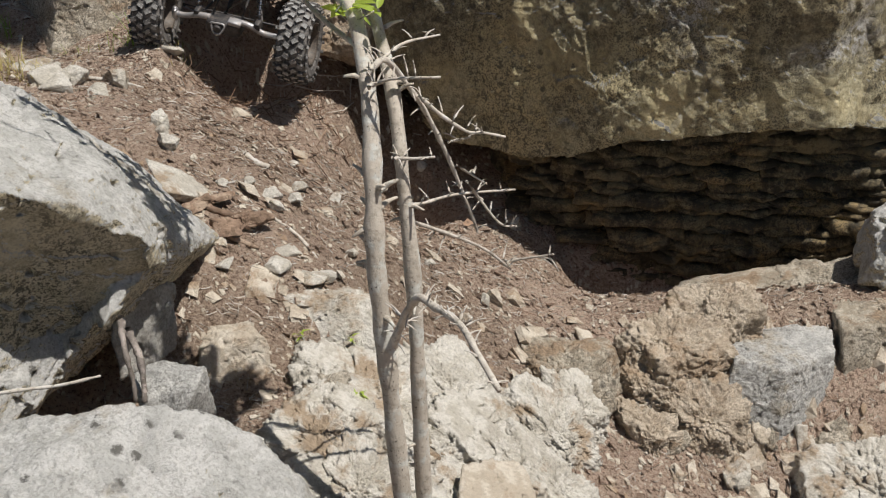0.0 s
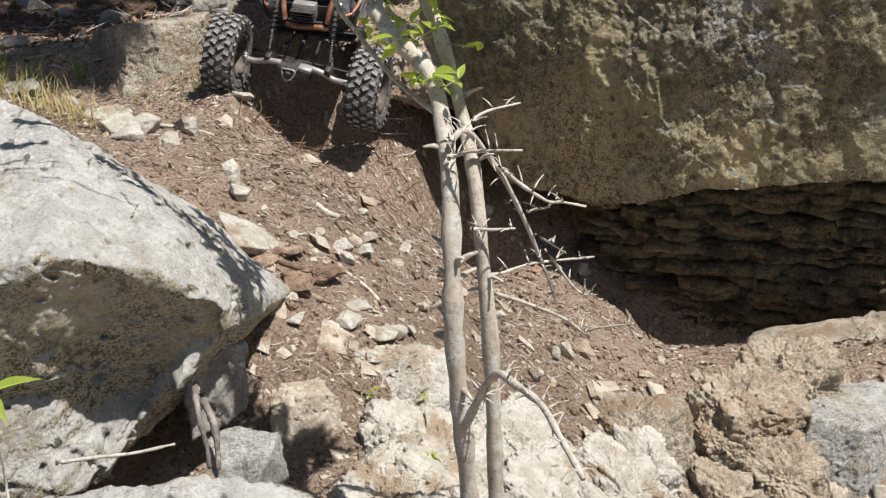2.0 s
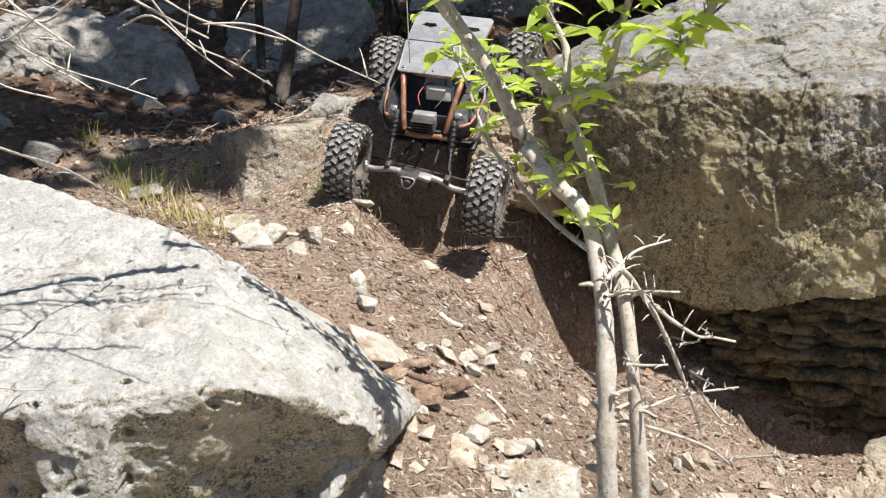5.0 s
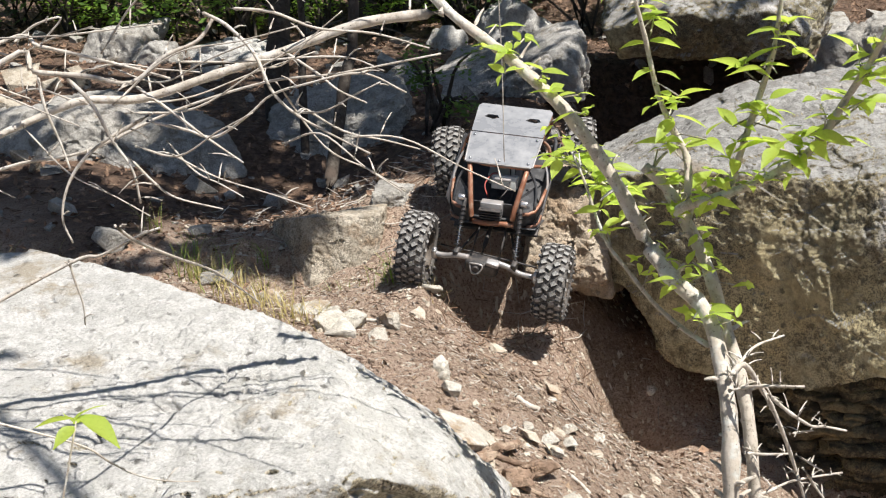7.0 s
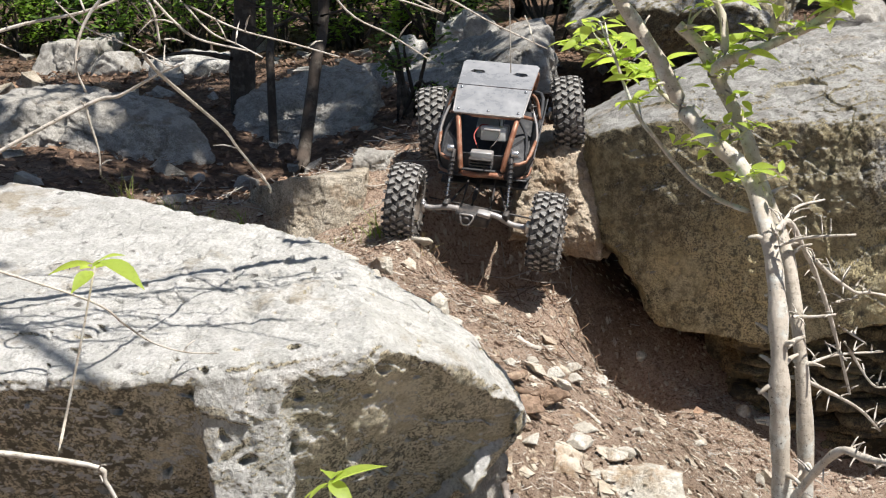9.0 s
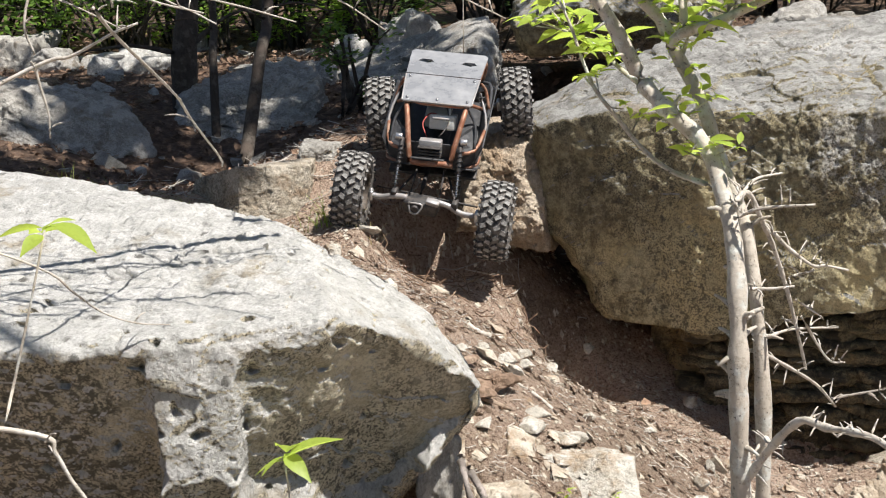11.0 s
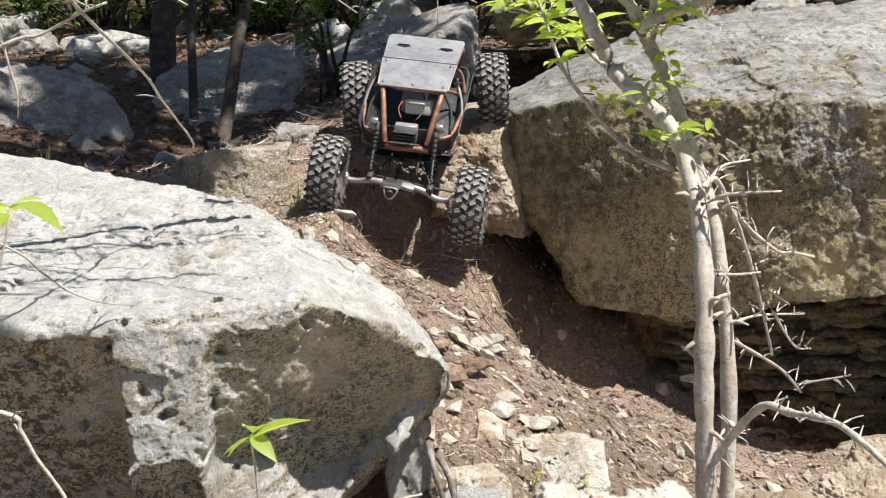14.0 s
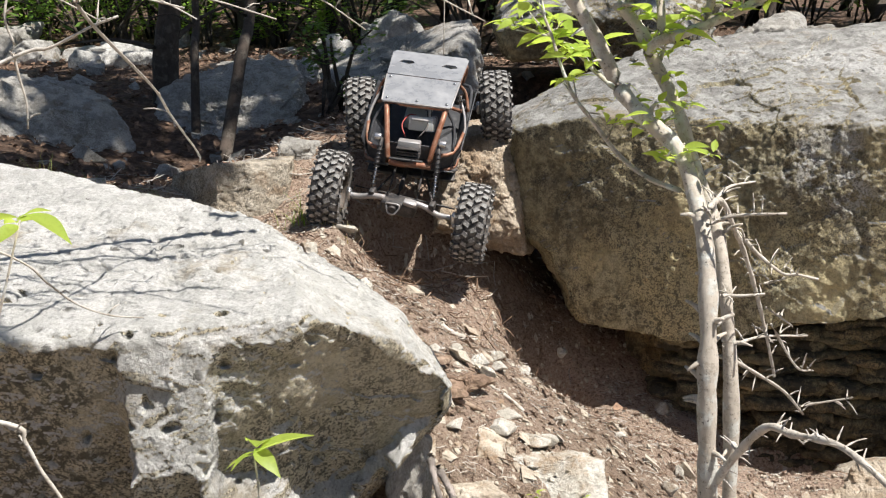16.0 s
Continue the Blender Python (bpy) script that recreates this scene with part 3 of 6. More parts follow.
outcrop_rock(7, [(0.34, 1.46, 0.01), (0.41, 1.50, -0.01), (0.44, 1.42, -0.03), (0.34, 1.36, 0.0), (0.33, 1.44, -0.12), (0.46, 1.5, -0.14), (0.46, 1.36, -0.14), (0.32, 1.34, -0.12)], CHIP, "flat pinkish limestone slab", 6, 0.006, 0.035)
outcrop_rock(8, [(0.085, 1.71, 0.142), (0.15, 1.71, 0.135), (0.215, 1.715, 0.128), (0.22, 1.745, 0.118), (0.10, 1.74, 0.142), (0.09, 1.67, 0.08), (0.22, 1.66, 0.07), (0.22, 1.76, 0.05), (0.08, 1.76, 0.08)], ROCK_F, "oblong pale limestone block in the bank", 6, 0.007, 0.006)
outcrop_rock(9, [(0.0, 1.57, 0.135), (0.035, 1.575, 0.150), (0.088, 1.61, 0.138), (0.06, 1.64, 0.142), (0.0, 1.625, 0.140), (0.01, 1.54, 0.07), (0.09, 1.58, 0.06), (0.08, 1.68, 0.06), (-0.02, 1.64, 0.08)], CHIP, "chunky cream limestone block in the bank", 6, 0.009, 0.006)
outcrop_rock(10, [(0.04, 1.69, 0.175), (0.075, 1.70, 0.17), (0.085, 1.74, 0.165), (0.04, 1.75, 0.18), (0.04, 1.66, 0.1), (0.09, 1.68, 0.1), (0.09, 1.75, 0.1), (0.03, 1.75, 0.1)], CHIP, "rounded cream stone in the bank", 6, 0.006, -0.005)
outcrop_rock(11, [(0.70, 1.96, -0.035), (0.80, 1.95, -0.015), (0.95, 1.93, 0.02), (1.1, 1.95, 0.05), (1.1, 2.02, 0.055), (0.72, 2.02, -0.03), (0.68, 1.92, -0.10), (0.95, 1.88, -0.06), (1.1, 1.9, -0.03), (1.1, 2.1, -0.05), (0.65, 2.1, -0.05)], ROCK_C, "weathered ledge of layered limestone", 7, 0.012)
outcrop_rock(12, [(0.95, 1.95, 0.12), (1.0, 1.93, 0.145), (1.07, 1.95, 0.15), (1.07, 2.03, 0.15), (0.96, 2.02, 0.13), (0.94, 1.93, 0.03), (1.09, 1.92, 0.03), (1.09, 2.05, 0.03), (0.94, 2.05, 0.03)], ROCK_A, "stack of thin weathered limestone plates", 6, 0.014)


def bedded(x, y, w, d, turn, n, mat, label, rise=0.02, sub=6):
    """An angular slab of the outcrop, following the slope and bedded in it."""
    rng = np.random.RandomState(900 + n)
    c, s = math.cos(radians(turn)), math.sin(radians(turn))
    pts = []
    for k in range(7):
        a = 2 * np.pi * (k + rng.uniform(-0.3, 0.3)) / 7
        r = rng.uniform(0.78, 1.1)
        u, v = w / 2 * r * math.cos(a), d / 2 * r * math.sin(a)
        gx_, gy_ = x + u * c - v * s, y + u * s + v * c
        g = float(ground_z(gx_, gy_, False)[0])
        pts += [(gx_, gy_, g + rise * rng.uniform(0.5, 1.3)), (gx_ + (gx_ - x) * 0.12, gy_ + (gy_ - y) * 0.12, g - 0.05)]
    me, base = stone_mesh("rock", pts, mat, sub=sub, crisp=130, rough=0.016, grain=20, seed=900 + n, pits=0.016, chips=7, chip=(0.84, 0.99))
    ob = new("rock", me)
    ob.location = base
    return tagged(ob, label, "rock", "rocks of the outcrop")


SHELF = [(0.205, 1.60, 0.20, 0.15, 15, 0.030), (0.315, 1.66, 0.22, 0.15, 25, 0.024), (0.17, 1.49, 0.17, 0.16, 30, 0.028), (0.275, 1.53, 0.22, 0.17, -8, 0.026), (0.385, 1.58, 0.19, 0.18, 28, 0.030),
         (0.455, 1.69, 0.15, 0.13, 40, 0.045), (0.22, 1.41, 0.22, 0.14, 5, 0.030), (0.35, 1.46, 0.20, 0.14, 18, 0.022), (0.46, 1.58, 0.14, 0.14, 30, 0.030), (0.49, 1.75, 0.12, 0.10, 20, 0.055)]
for n, (x, y, w, d, turn, rise) in enumerate(SHELF):
    bedded(x, y, w, d, turn, n, ROCK_F, "cracked cream limestone shelf at the foot of the bank", rise, 7)
# rough ochre mass beside the squared block
for n, (x, y, w, d, turn, rise) in enumerate(((0.66, 1.93, 0.17, 0.14, 10, 0.060), (0.70, 1.85, 0.16, 0.13, -15, 0.050), (0.62, 1.87, 0.12, 0.12, 30, 0.045), (0.72, 1.99, 0.18, 0.10, 5, 0.055), (0.60, 1.79, 0.10, 0.08, 0, 0.03))):
    bedded(x, y, w, d, turn, 80 + n, CRUMB, "rough ochre limestone mass beside the squared block", rise, 7)
rs = random.Random(91)
for n in range(38):
    if n < 14:
        x, y = rs.uniform(0.06, 0.50), 0
        y = 1.40 + (x - 0.06) * 0.55 + rs.uniform(-0.04, 0.15)
    else:
        x = rs.uniform(0.60, 1.02)
        y = rs.uniform(1.70, 1.86)
    w = rs.uniform(0.025, 0.065)
    bedded(x, y, w, w * rs.uniform(0.6, 1.0), rs.uniform(0, 180), 20 + n, rs.choice((ROCK_F, ROCK_C, CHIP)), "broken ochre and cream limestone in the outcrop", w * rs.uniform(0.25, 0.5), 5)

boulder("rock", [(-0.01, 1.33, 0.262), (0.02, 1.345, 0.268), (0.065, 1.345, 0.262), (0.06, 1.31, 0.255), (0.0, 1.30, 0.25), (0.0, 1.36, 0.19), (0.07, 1.36, 0.19), (0.03, 1.28, 0.19)],
        ROCK_W, "flat pale stone wedged behind the low boulder", sub=5, crisp=60, rough=0.004, grain=20, seed=36)
# rocks of the wood floor
def far_rock(n, corners, label, sub, mat=ROCK_D):
    return boulder("boulder", corners, mat, label, sub=sub, crisp=90, rough=0.03, grain=6, seed=90 + n, pits=0.01, chips=12, chip=(0.84, 0.98))


far_rock(0, [(-1.42, 3.25, 0.36), (-1.1, 3.15, 0.36), (-0.95, 3.30, 0.345), (-0.76, 3.22, 0.285), (-1.2, 3.55, 0.36), (-0.75, 3.1, 0.15), (-0.85, 3.0, 0.15), (-1.4, 3.0, 0.15), (-1.5, 3.5, 0.15), (-0.75, 3.4, 0.15)], "broad grey boulder dappled with shade", 7)
far_rock(1, [(-0.74, 3.50, 0.31), (-0.62, 3.62, 0.35), (-0.42, 3.60, 0.355), (-0.37, 3.42, 0.29), (-0.40, 3.22, 0.16), (-0.55, 3.18, 0.16), (-0.75, 3.3, 0.15), (-0.4, 3.7, 0.1), (-0.75, 3.7, 0.1)], "blue-grey slab leaning in deep shade", 7)
far_rock(2, [(-0.43, 3.95, 0.25), (-0.10, 3.72, 0.35), (0.06, 3.62, 0.42), (0.09, 3.66, 0.40), (0.05, 3.9, 0.44), (-0.35, 4.1, 0.30), (0.08, 3.6, 0.28), (-0.3, 3.7, 0.2), (-0.45, 4.1, 0.15), (0.1, 4.0, 0.2)], "flat grey slab propped on smaller stones", 7)
far_rock(3, [(0.16, 3.95, 0.40), (0.30, 3.80, 0.47), (0.66, 3.80, 0.50), (0.78, 3.95, 0.52), (0.2, 4.4, 0.5), (0.8, 4.5, 0.55), (0.20, 3.92, 0.31), (0.70, 3.86, 0.32), (0.80, 4.4, 0.26), (0.18, 4.4, 0.26), (0.5, 4.2, 0.57)], "big brown-sided boulder in front of a dark hollow", 7, ROCK_B)
far_rock(4, [(-0.53, 3.85, 0.30), (-0.42, 3.80, 0.31), (-0.40, 3.95, 0.29), (-0.53, 3.78, 0.16), (-0.38, 3.76, 0.16), (-0.4, 4.0, 0.16), (-0.54, 4.0, 0.16)], "blocky pale stone by the flat slab", 6)
far_rock(5, [(-0.28, 4.62, 0.31), (-0.16, 4.57, 0.376), (-0.05, 4.62, 0.29), (-0.19, 4.8, 0.34), (-0.30, 4.55, 0.12), (0.0, 4.55, 0.12), (0.0, 4.9, 0.12), (-0.28, 4.9, 0.12)], "pointed pale boulder under the trees", 6, ROCK_W)
far_rock(6, [(-0.43, 4.52, 0.27), (-0.355, 4.47, 0.30), (-0.32, 4.56, 0.25), (-0.45, 4.42, 0.12), (-0.30, 4.42, 0.12), (-0.37, 4.66, 0.12)], "small pointed pale stone under the trees", 5, ROCK_W)
far_rock(7, [(-1.25, 4.5, 0.24), (-1.05, 4.42, 0.26), (-0.98, 4.6, 0.25), (-1.3, 4.4, 0.12), (-0.95, 4.35, 0.12), (-1.1, 4.8, 0.12)], "flat pale stone among the trunks", 6, ROCK_W)
far_rock(8, [(-1.62, 4.5, 0.30), (-1.42, 4.45, 0.32), (-1.38, 4.7, 0.3), (-1.65, 4.4, 0.1), (-1.35, 4.35, 0.1), (-1.5, 4.8, 0.1)], "round grey boulder among the trunks", 6, ROCK_D)
far_rock(9, [(0.72, 3.75, 0.42), (0.95, 3.70, 0.45), (1.0, 3.9, 0.46), (0.7, 3.7, 0.2), (1.05, 3.65, 0.2), (1.0, 4.0, 0.2), (0.7, 4.0, 0.2)], "low grey rock behind the huge boulder", 6)
far_rock(10, [(1.15, 3.8, 0.42), (1.35, 3.75, 0.47), (1.45, 3.9, 0.44), (1.1, 3.7, 0.2), (1.5, 3.7, 0.2), (1.3, 4.1, 0.2)], "brown peaked rock behind the huge boulder", 6)
far_rock(11, [(1.5, 3.6, 0.42), (1.9, 3.55, 0.45), (1.95, 3.8, 0.46), (1.45, 3.5, 0.2), (2.0, 3.5, 0.2), (1.8, 4.0, 0.2)], "grey ledge of rock behind the huge boulder", 6)


for n, (x, y, w, h, label) in enumerate(((-1.33, 4.38, 0.22, 0.13, "grey rounded boulder at the edge of the undergrowth"), (-1.14, 4.18, 0.15, 0.09, "low pale stone at the edge of the undergrowth"), (-1.0, 4.25, 0.21, 0.09, "flat pale slab by a dark trunk"),
                                          (-0.40, 3.80, 0.12, 0.12, "blocky pale stone near the flat slab"), (-0.94, 4.85, 0.08, 0.16, "upright pale stone behind a trunk"), (0.86, 4.66, 0.30, 0.15, "broken grey rock on the wood floor"), (1.38, 5.05, 0.22, 0.13, "low grey rock on the wood floor"))):
    z = float(ground_z(x, y, False)[0])
    boulder("boulder", lump(x, y, z, w, w * 0.8, h, 20 * n, 970 + n), ROCK_W if 0 < n < 5 else ROCK_D, label, sub=5, crisp=90, rough=0.012, grain=12, seed=970 + n, chips=6, chip=(0.8, 0.98))


# ---- single stones on the bank ----
def stone(x, y, w, h, n, mat=ROCK_F, label="cream limestone chip lying on the soil"):
    z = float(ground_z(x, y, False)[0])
    rng = random.Random(500 + n)
    me, base = stone_mesh("stone", lump(x, y, z, w * 1.05, max(w * 0.8, h), h * 0.95, rng.uniform(-40, 40), 500 + n), mat, sub=5 if w > 0.035 else 4, crisp=110, rough=0.03 * min(w, h), grain=30, chips=4, chip=(0.75, 0.95), seed=500 + n)
    ob = new("stone", me)
    ob.location = base
    return tagged(ob, label, "stone", "stones on the bank")


STONES = [
    (-0.320, 2.075, 0.083, 0.046), (-0.232, 2.140, 0.057, 0.057), (-0.103, 1.946, 0.043, 0.039), (0.054, 1.878, 0.038, 0.027), (0.075, 1.928, 0.039, 0.032),
    (0.122, 2.036, 0.032, 0.023), (0.042, 2.147, 0.025, 0.011), (0.078, 1.750, 0.049, 0.024), (0.137, 1.762, 0.057, 0.029), (-0.472, 2.262, 0.061, 0.05),
    (-0.369, 2.156, 0.077, 0.038), (0.364, 1.931, 0.025, 0.036), (0.082, 2.296, 0.022, 0.015), (0.013, 1.916, 0.034, 0.022), (0.167, 1.861, 0.026, 0.017),
    (0.119, 1.752, 0.056, 0.024), (0.087, 1.790, 0.048, 0.020), (0.123, 1.717, 0.047, 0.016), (0.012, 1.725, 0.039, 0.019), (-0.019, 1.887, 0.025, 0.017), (0.049, 1.918, 0.045, 0.028),
]
for n, s in enumerate(STONES):
    stone(*s, n)
for n, s in enumerate([(0.076, 1.985, 0.035, 0.028), (0.333, 1.845, 0.021, 0.034), (0.216, 1.817, 0.025, 0.017), (0.274, 1.980, 0.022, 0.013), (-0.18, 2.30, 0.05, 0.03), (0.23, 2.53, 0.03, 0.03), (0.41, 2.40, 0.03, 0.04), (0.66, 1.92, 0.035, 0.03)]):
    stone(*s, 30 + n)
for n, s in enumerate([(-0.33, 2.12, 0.055, 0.04), (-0.285, 2.10, 0.075, 0.05), (-0.30, 2.06, 0.08, 0.045), (-0.24, 2.065, 0.045, 0.035), (-0.13, 2.0, 0.04, 0.05), (-0.12, 1.97, 0.03, 0.03)]):
    stone(*s, 60 + n)
for n, s in enumerate([(-0.614, 2.417, 0.081, 0.046), (-0.859, 2.549, 0.105, 0.093), (-0.23, 2.50, 0.08, 0.06), (-0.7, 2.62, 0.06, 0.05)]):
    stone(*s, 40 + n, ROCK_D, "rounded grey stone on shaded leaf litter")
boulder("flat_stone", [(-0.122, 1.860, 0.286), (-0.078, 1.775, 0.272), (-0.016, 1.862, 0.216), (-0.07, 1.865, 0.262), (-0.112, 1.862, 0.272), (-0.078, 1.785, 0.256), (-0.024, 1.864, 0.204), (-0.07, 1.875, 0.235)],
        ROCK_F, "flat cream three-cornered stone on the bank", sub=6, crisp=110, rough=0.003, grain=22, seed=77)


# ---- scale crawler ----
def rod(points, r0, r1=None, sides=8, bumpy=0.0, seed=0, steps=4, caps=True):
    """Vertices and faces of a tube through the points, tapering from r0 to r1."""
    pts = [Vector(p) for p in points]
    r1 = r0 if r1 is None else r1
    line = []
    if len(pts) == 2 or steps == 1:
        line = pts if steps == 1 else [pts[0].lerp(pts[1], k / steps) for k in range(steps + 1)]
    else:
        ext = [pts[0] * 2 - pts[1], *pts, pts[-1] * 2 - pts[-2]]
        for a, b, c, d in zip(ext, ext[1:], ext[2:], ext[3:]):
            for k in range(steps):
                t = k / steps
                line.append(0.5 * (2 * b + (c - a) * t + (2 * a - 5 * b + 4 * c - d) * t * t + (3 * b - a - 3 * c + d) * t**3))
        line.append(pts[-1])
    rng = random.Random(seed)
    verts, faces, up = [], [], Vector((0.31, 0.42, 0.85))
    m = len(line)
    for k, p in enumerate(line):
        way = (line[min(k + 1, m - 1)] - line[max(k - 1, 0)]).normalized()
        a = way.cross(up).normalized() if abs(way.dot(up)) < 0.99 else way.orthogonal().normalized()
        b = way.cross(a)
        up = b if k == 0 else up
        r = (r0 + (r1 - r0) * k / (m - 1)) * (1 + bumpy * rng.uniform(-1, 1.2))
        for s in range(sides):
            t = 2 * math.pi * s / sides
            verts.append(tuple(p + a * math.cos(t) * r + b * math.sin(t) * r))
    for k in range(m - 1):
        for s in range(sides):
            faces.append((k * sides + s, k * sides + (s + 1) % sides, (k + 1) * sides + (s + 1) % sides, (k + 1) * sides + s))
    if caps:
        faces += [tuple(range(sides - 1, -1, -1)), tuple(range((m - 1) * sides, m * sides))]
    return verts, faces


def joined(pieces):
    verts, faces = [], []
    for v, f in pieces:
        n = len(verts)
        verts += v
        faces += [tuple(i + n for i in q) for q in f]
    return verts, faces


def piece(name, pieces, mat, parent, label="", smooth=True):
    """One mesh object under a thing from vertex and face lists."""
    ob = new(name, mesh_of(name, *joined(pieces), mat, smooth))
    ob.parent = parent
    if label:
        ob["label"] = label
    return ob


def box_bm(size, at=(0, 0, 0), turn=(0, 0, 0), edge=0.0015, bm=None):
    bm = bm or bmesh.new()
    made = bmesh.ops.create_cube(bm, size=1, matrix=pose(*at, *turn) @ Matrix.Diagonal((*size, 1)))
    if edge:
        edges = list({e for v in made["verts"] for e in v.link_edges})
        bmesh.ops.bevel(bm, geom=edges, offset=edge, segments=2, profile=0.5, affect="EDGES")
    return bm


def cyl_bm(r, depth, at=(0, 0, 0), turn=(0, 0, 0), sides=20, r2=None, edge=0.0, bm=None):
    bm = bm or bmesh.new()
    made = bmesh.ops.create_cone(bm, cap_ends=True, segments=sides, radius1=r, radius2=r if r2 is None else r2, depth=depth, matrix=pose(*at, *turn))
    if edge:
        edges = [e for e in {e for v in made["verts"] for e in v.link_edges} if len(e.link_faces) == 2 and e.calc_face_angle(0) > 0.8]
        bmesh.ops.bevel(bm, geom=edges, offset=edge, segments=2, profile=0.5, affect="EDGES")
    return bm


def plate_bm(outline, thick, holes=()):
    """A flat plate in x and y from its outline, with holes, thick upwards."""
    bm = bmesh.new()
    edges = []
    for loop in (outline, *holes):
        vs = [bm.verts.new((x, y, 0)) for x, y in loop]
        edges += [bm.edges.new((vs[k], vs[(k + 1) % len(vs)])) for k in range(len(vs))]
    bmesh.ops.triangle_fill(bm, use_beauty=True, edges=edges)
    got = bmesh.ops.extrude_face_region(bm, geom=bm.faces[:])
    bmesh.ops.translate(bm, verts=[v for v in got["geom"] if isinstance(v, bmesh.types.BMVert)], vec=(0, 0, thick))
    bmesh.ops.recalc_face_normals(bm, faces=bm.faces)
    return bm


RUBBER = worn("dusty_rubber", (0.024, 0.024, 0.025), (0.26, 0.24, 0.22), 0.75, 0.8, 0, 45, 0.3, 0.42, 0.58)
LUG = worn("chalky_tread", (0.10, 0.10, 0.10), (0.46, 0.45, 0.43), 0.95, 0.75, 0, 60, 0.3, 0.40, 0.55)
SPRING = worn("dark_spring_steel", (0.05, 0.05, 0.055), (0.2, 0.17, 0.15), 0.5, 0.4, 0.6, 80, 0.1, 0.5, 0.7)
# scuffed roof; the pale grey and its soft patches paint in the sky's sheen
ROOF = worn("scuffed_roof_sheen", (0.21, 0.218, 0.235), (0.48, 0.48, 0.49), 0.5, 0.25, 0.0, 9, 0.02, 0.44, 0.66)
RIM = worn("dusty_rim", (0.05, 0.045, 0.04), (0.24, 0.19, 0.15), 0.7, 0.5, 0.3, 50, 0.2, 0.42, 0.62)
BRONZE = worn("copper_paint", (0.30, 0.13, 0.075), (0.40, 0.30, 0.23), 0.8, 0.42, 0.35, 60, 0.15, 0.47, 0.66)
ALLOY = worn("grey_alloy", (0.36, 0.36, 0.37), (0.30, 0.25, 0.21), 0.7, 0.40, 0.6, 60, 0.15, 0.42, 0.62)
PANEL = worn("black_panel", (0.045, 0.046, 0.050), (0.17, 0.17, 0.175), 0.6, 0.42, 0.0, 55, 0.08, 0.50, 0.66)
PLASTIC = worn("black_plastic", (0.022, 0.022, 0.024), (0.20, 0.165, 0.14), 0.55, 0.5, 0, 70, 0.2, 0.45, 0.65)
STEEL = worn("bright_steel", (0.62, 0.62, 0.64), (0.3, 0.26, 0.22), 0.5, 0.3, 0.9, 80, 0.1, 0.5, 0.7)
CASE = worn("pale_case", (0.55, 0.56, 0.55), (0.3, 0.26, 0.2), 0.45, 0.4, 0.2, 60, 0.1, 0.5, 0.68)
BLUE = worn("blue_film", (0.05, 0.12, 0.45), (0.25, 0.22, 0.2), 0.5, 0.4, 0, 80, 0.05)
RED = worn("red_film", (0.50, 0.05, 0.035), (0.25, 0.22, 0.2), 0.5, 0.4, 0, 80, 0.05)
ORANGE = worn("orange_film", (0.70, 0.20, 0.03), (0.35, 0.26, 0.2), 0.4, 0.4, 0, 80, 0.05)
WHITE = worn("white_film", (0.66, 0.66, 0.64), (0.3, 0.27, 0.24), 0.5, 0.4, 0, 80, 0.05)
WIRE = worn("wire_red", (0.35, 0.05, 0.04), (0.2, 0.15, 0.12), 0.4, 0.5, 0, 80, 0.05)

SEAT = Matrix(((0.9885, 0.1436, 0.0467, -0.06), (-0.1165, 0.9222, -0.3687, 2.476), (-0.096, 0.359, 0.9284, 0.381), (0, 0, 0, 1)))
car = new("toy_crawler")
car.matrix_world = SEAT
tagged(car, "remote-controlled rock crawler with copper tube cage and dusty knobbly tyres", "toy car")


def tyre_meshes():
    """Carcass with rounded shoulders, about the x axis."""
    bm = bmesh.new()
    ring = [(-0.020, 0.036), (-0.026, 0.044), (-0.0275, 0.054), (-0.0255, 0.061), (-0.020, 0.0645), (-0.010, 0.066), (0.010, 0.066), (0.020, 0.0645), (0.0255, 0.061), (0.0275, 0.054), (0.026, 0.044), (0.020, 0.036)]
    n = 48
    rows = [[bm.verts.new((x, r * math.cos(2 * math.pi * k / n), r * math.sin(2 * math.pi * k / n))) for x, r in ring] for k in range(n)]
    for k in range(n):
        for j in range(len(ring)):
            a, b = rows[k], rows[(k + 1) % n]
            j2 = (j + 1) % len(ring)
            bm.faces.new((a[j], a[j2], b[j2], b[j]))
    bmesh.ops.recalc_face_normals(bm, faces=bm.faces)
    me = bpy.data.meshes.new("tyre")
    bm.to_mesh(me)
    bm.free()
    me.materials.append(RUBBER)
    return me


def lug_mesh(sx, sy, sz):
    """One tapered tread block with a chalky worn top."""
    bm = bmesh.new()
    bmesh.ops.create_cube(bm, size=1, matrix=Matrix.Diagonal((sx, sy, sz, 1)))
    for v in bm.verts:
        if v.co.z > 0:
            v.co.x, v.co.y = v.co.x * 0.82, v.co.y * 0.80
    for f in bm.faces:
        f.material_index = 1 if f.calc_center_median().z > 0.4 * sz else 0
    me = bpy.data.meshes.new("lug")
    bm.to_mesh(me)
    bm.free()
    me.materials.append(RUBBER)
    me.materials.append(LUG)
    return me


# centre lug, shoulder lug and side biter: place across, radius, size, skew
TREAD = [(x, r, lug_mesh(sx, sy, sz), skew) for x, r, sx, sy, sz, skew in ((0.0062, 0.0668, 0.0125, 0.0086, 0.0072, 30), (0.0176, 0.0655, 0.0118, 0.0084, 0.0080, -20), (0.0258, 0.0600, 0.0050, 0.0062, 0.0095, 0))]


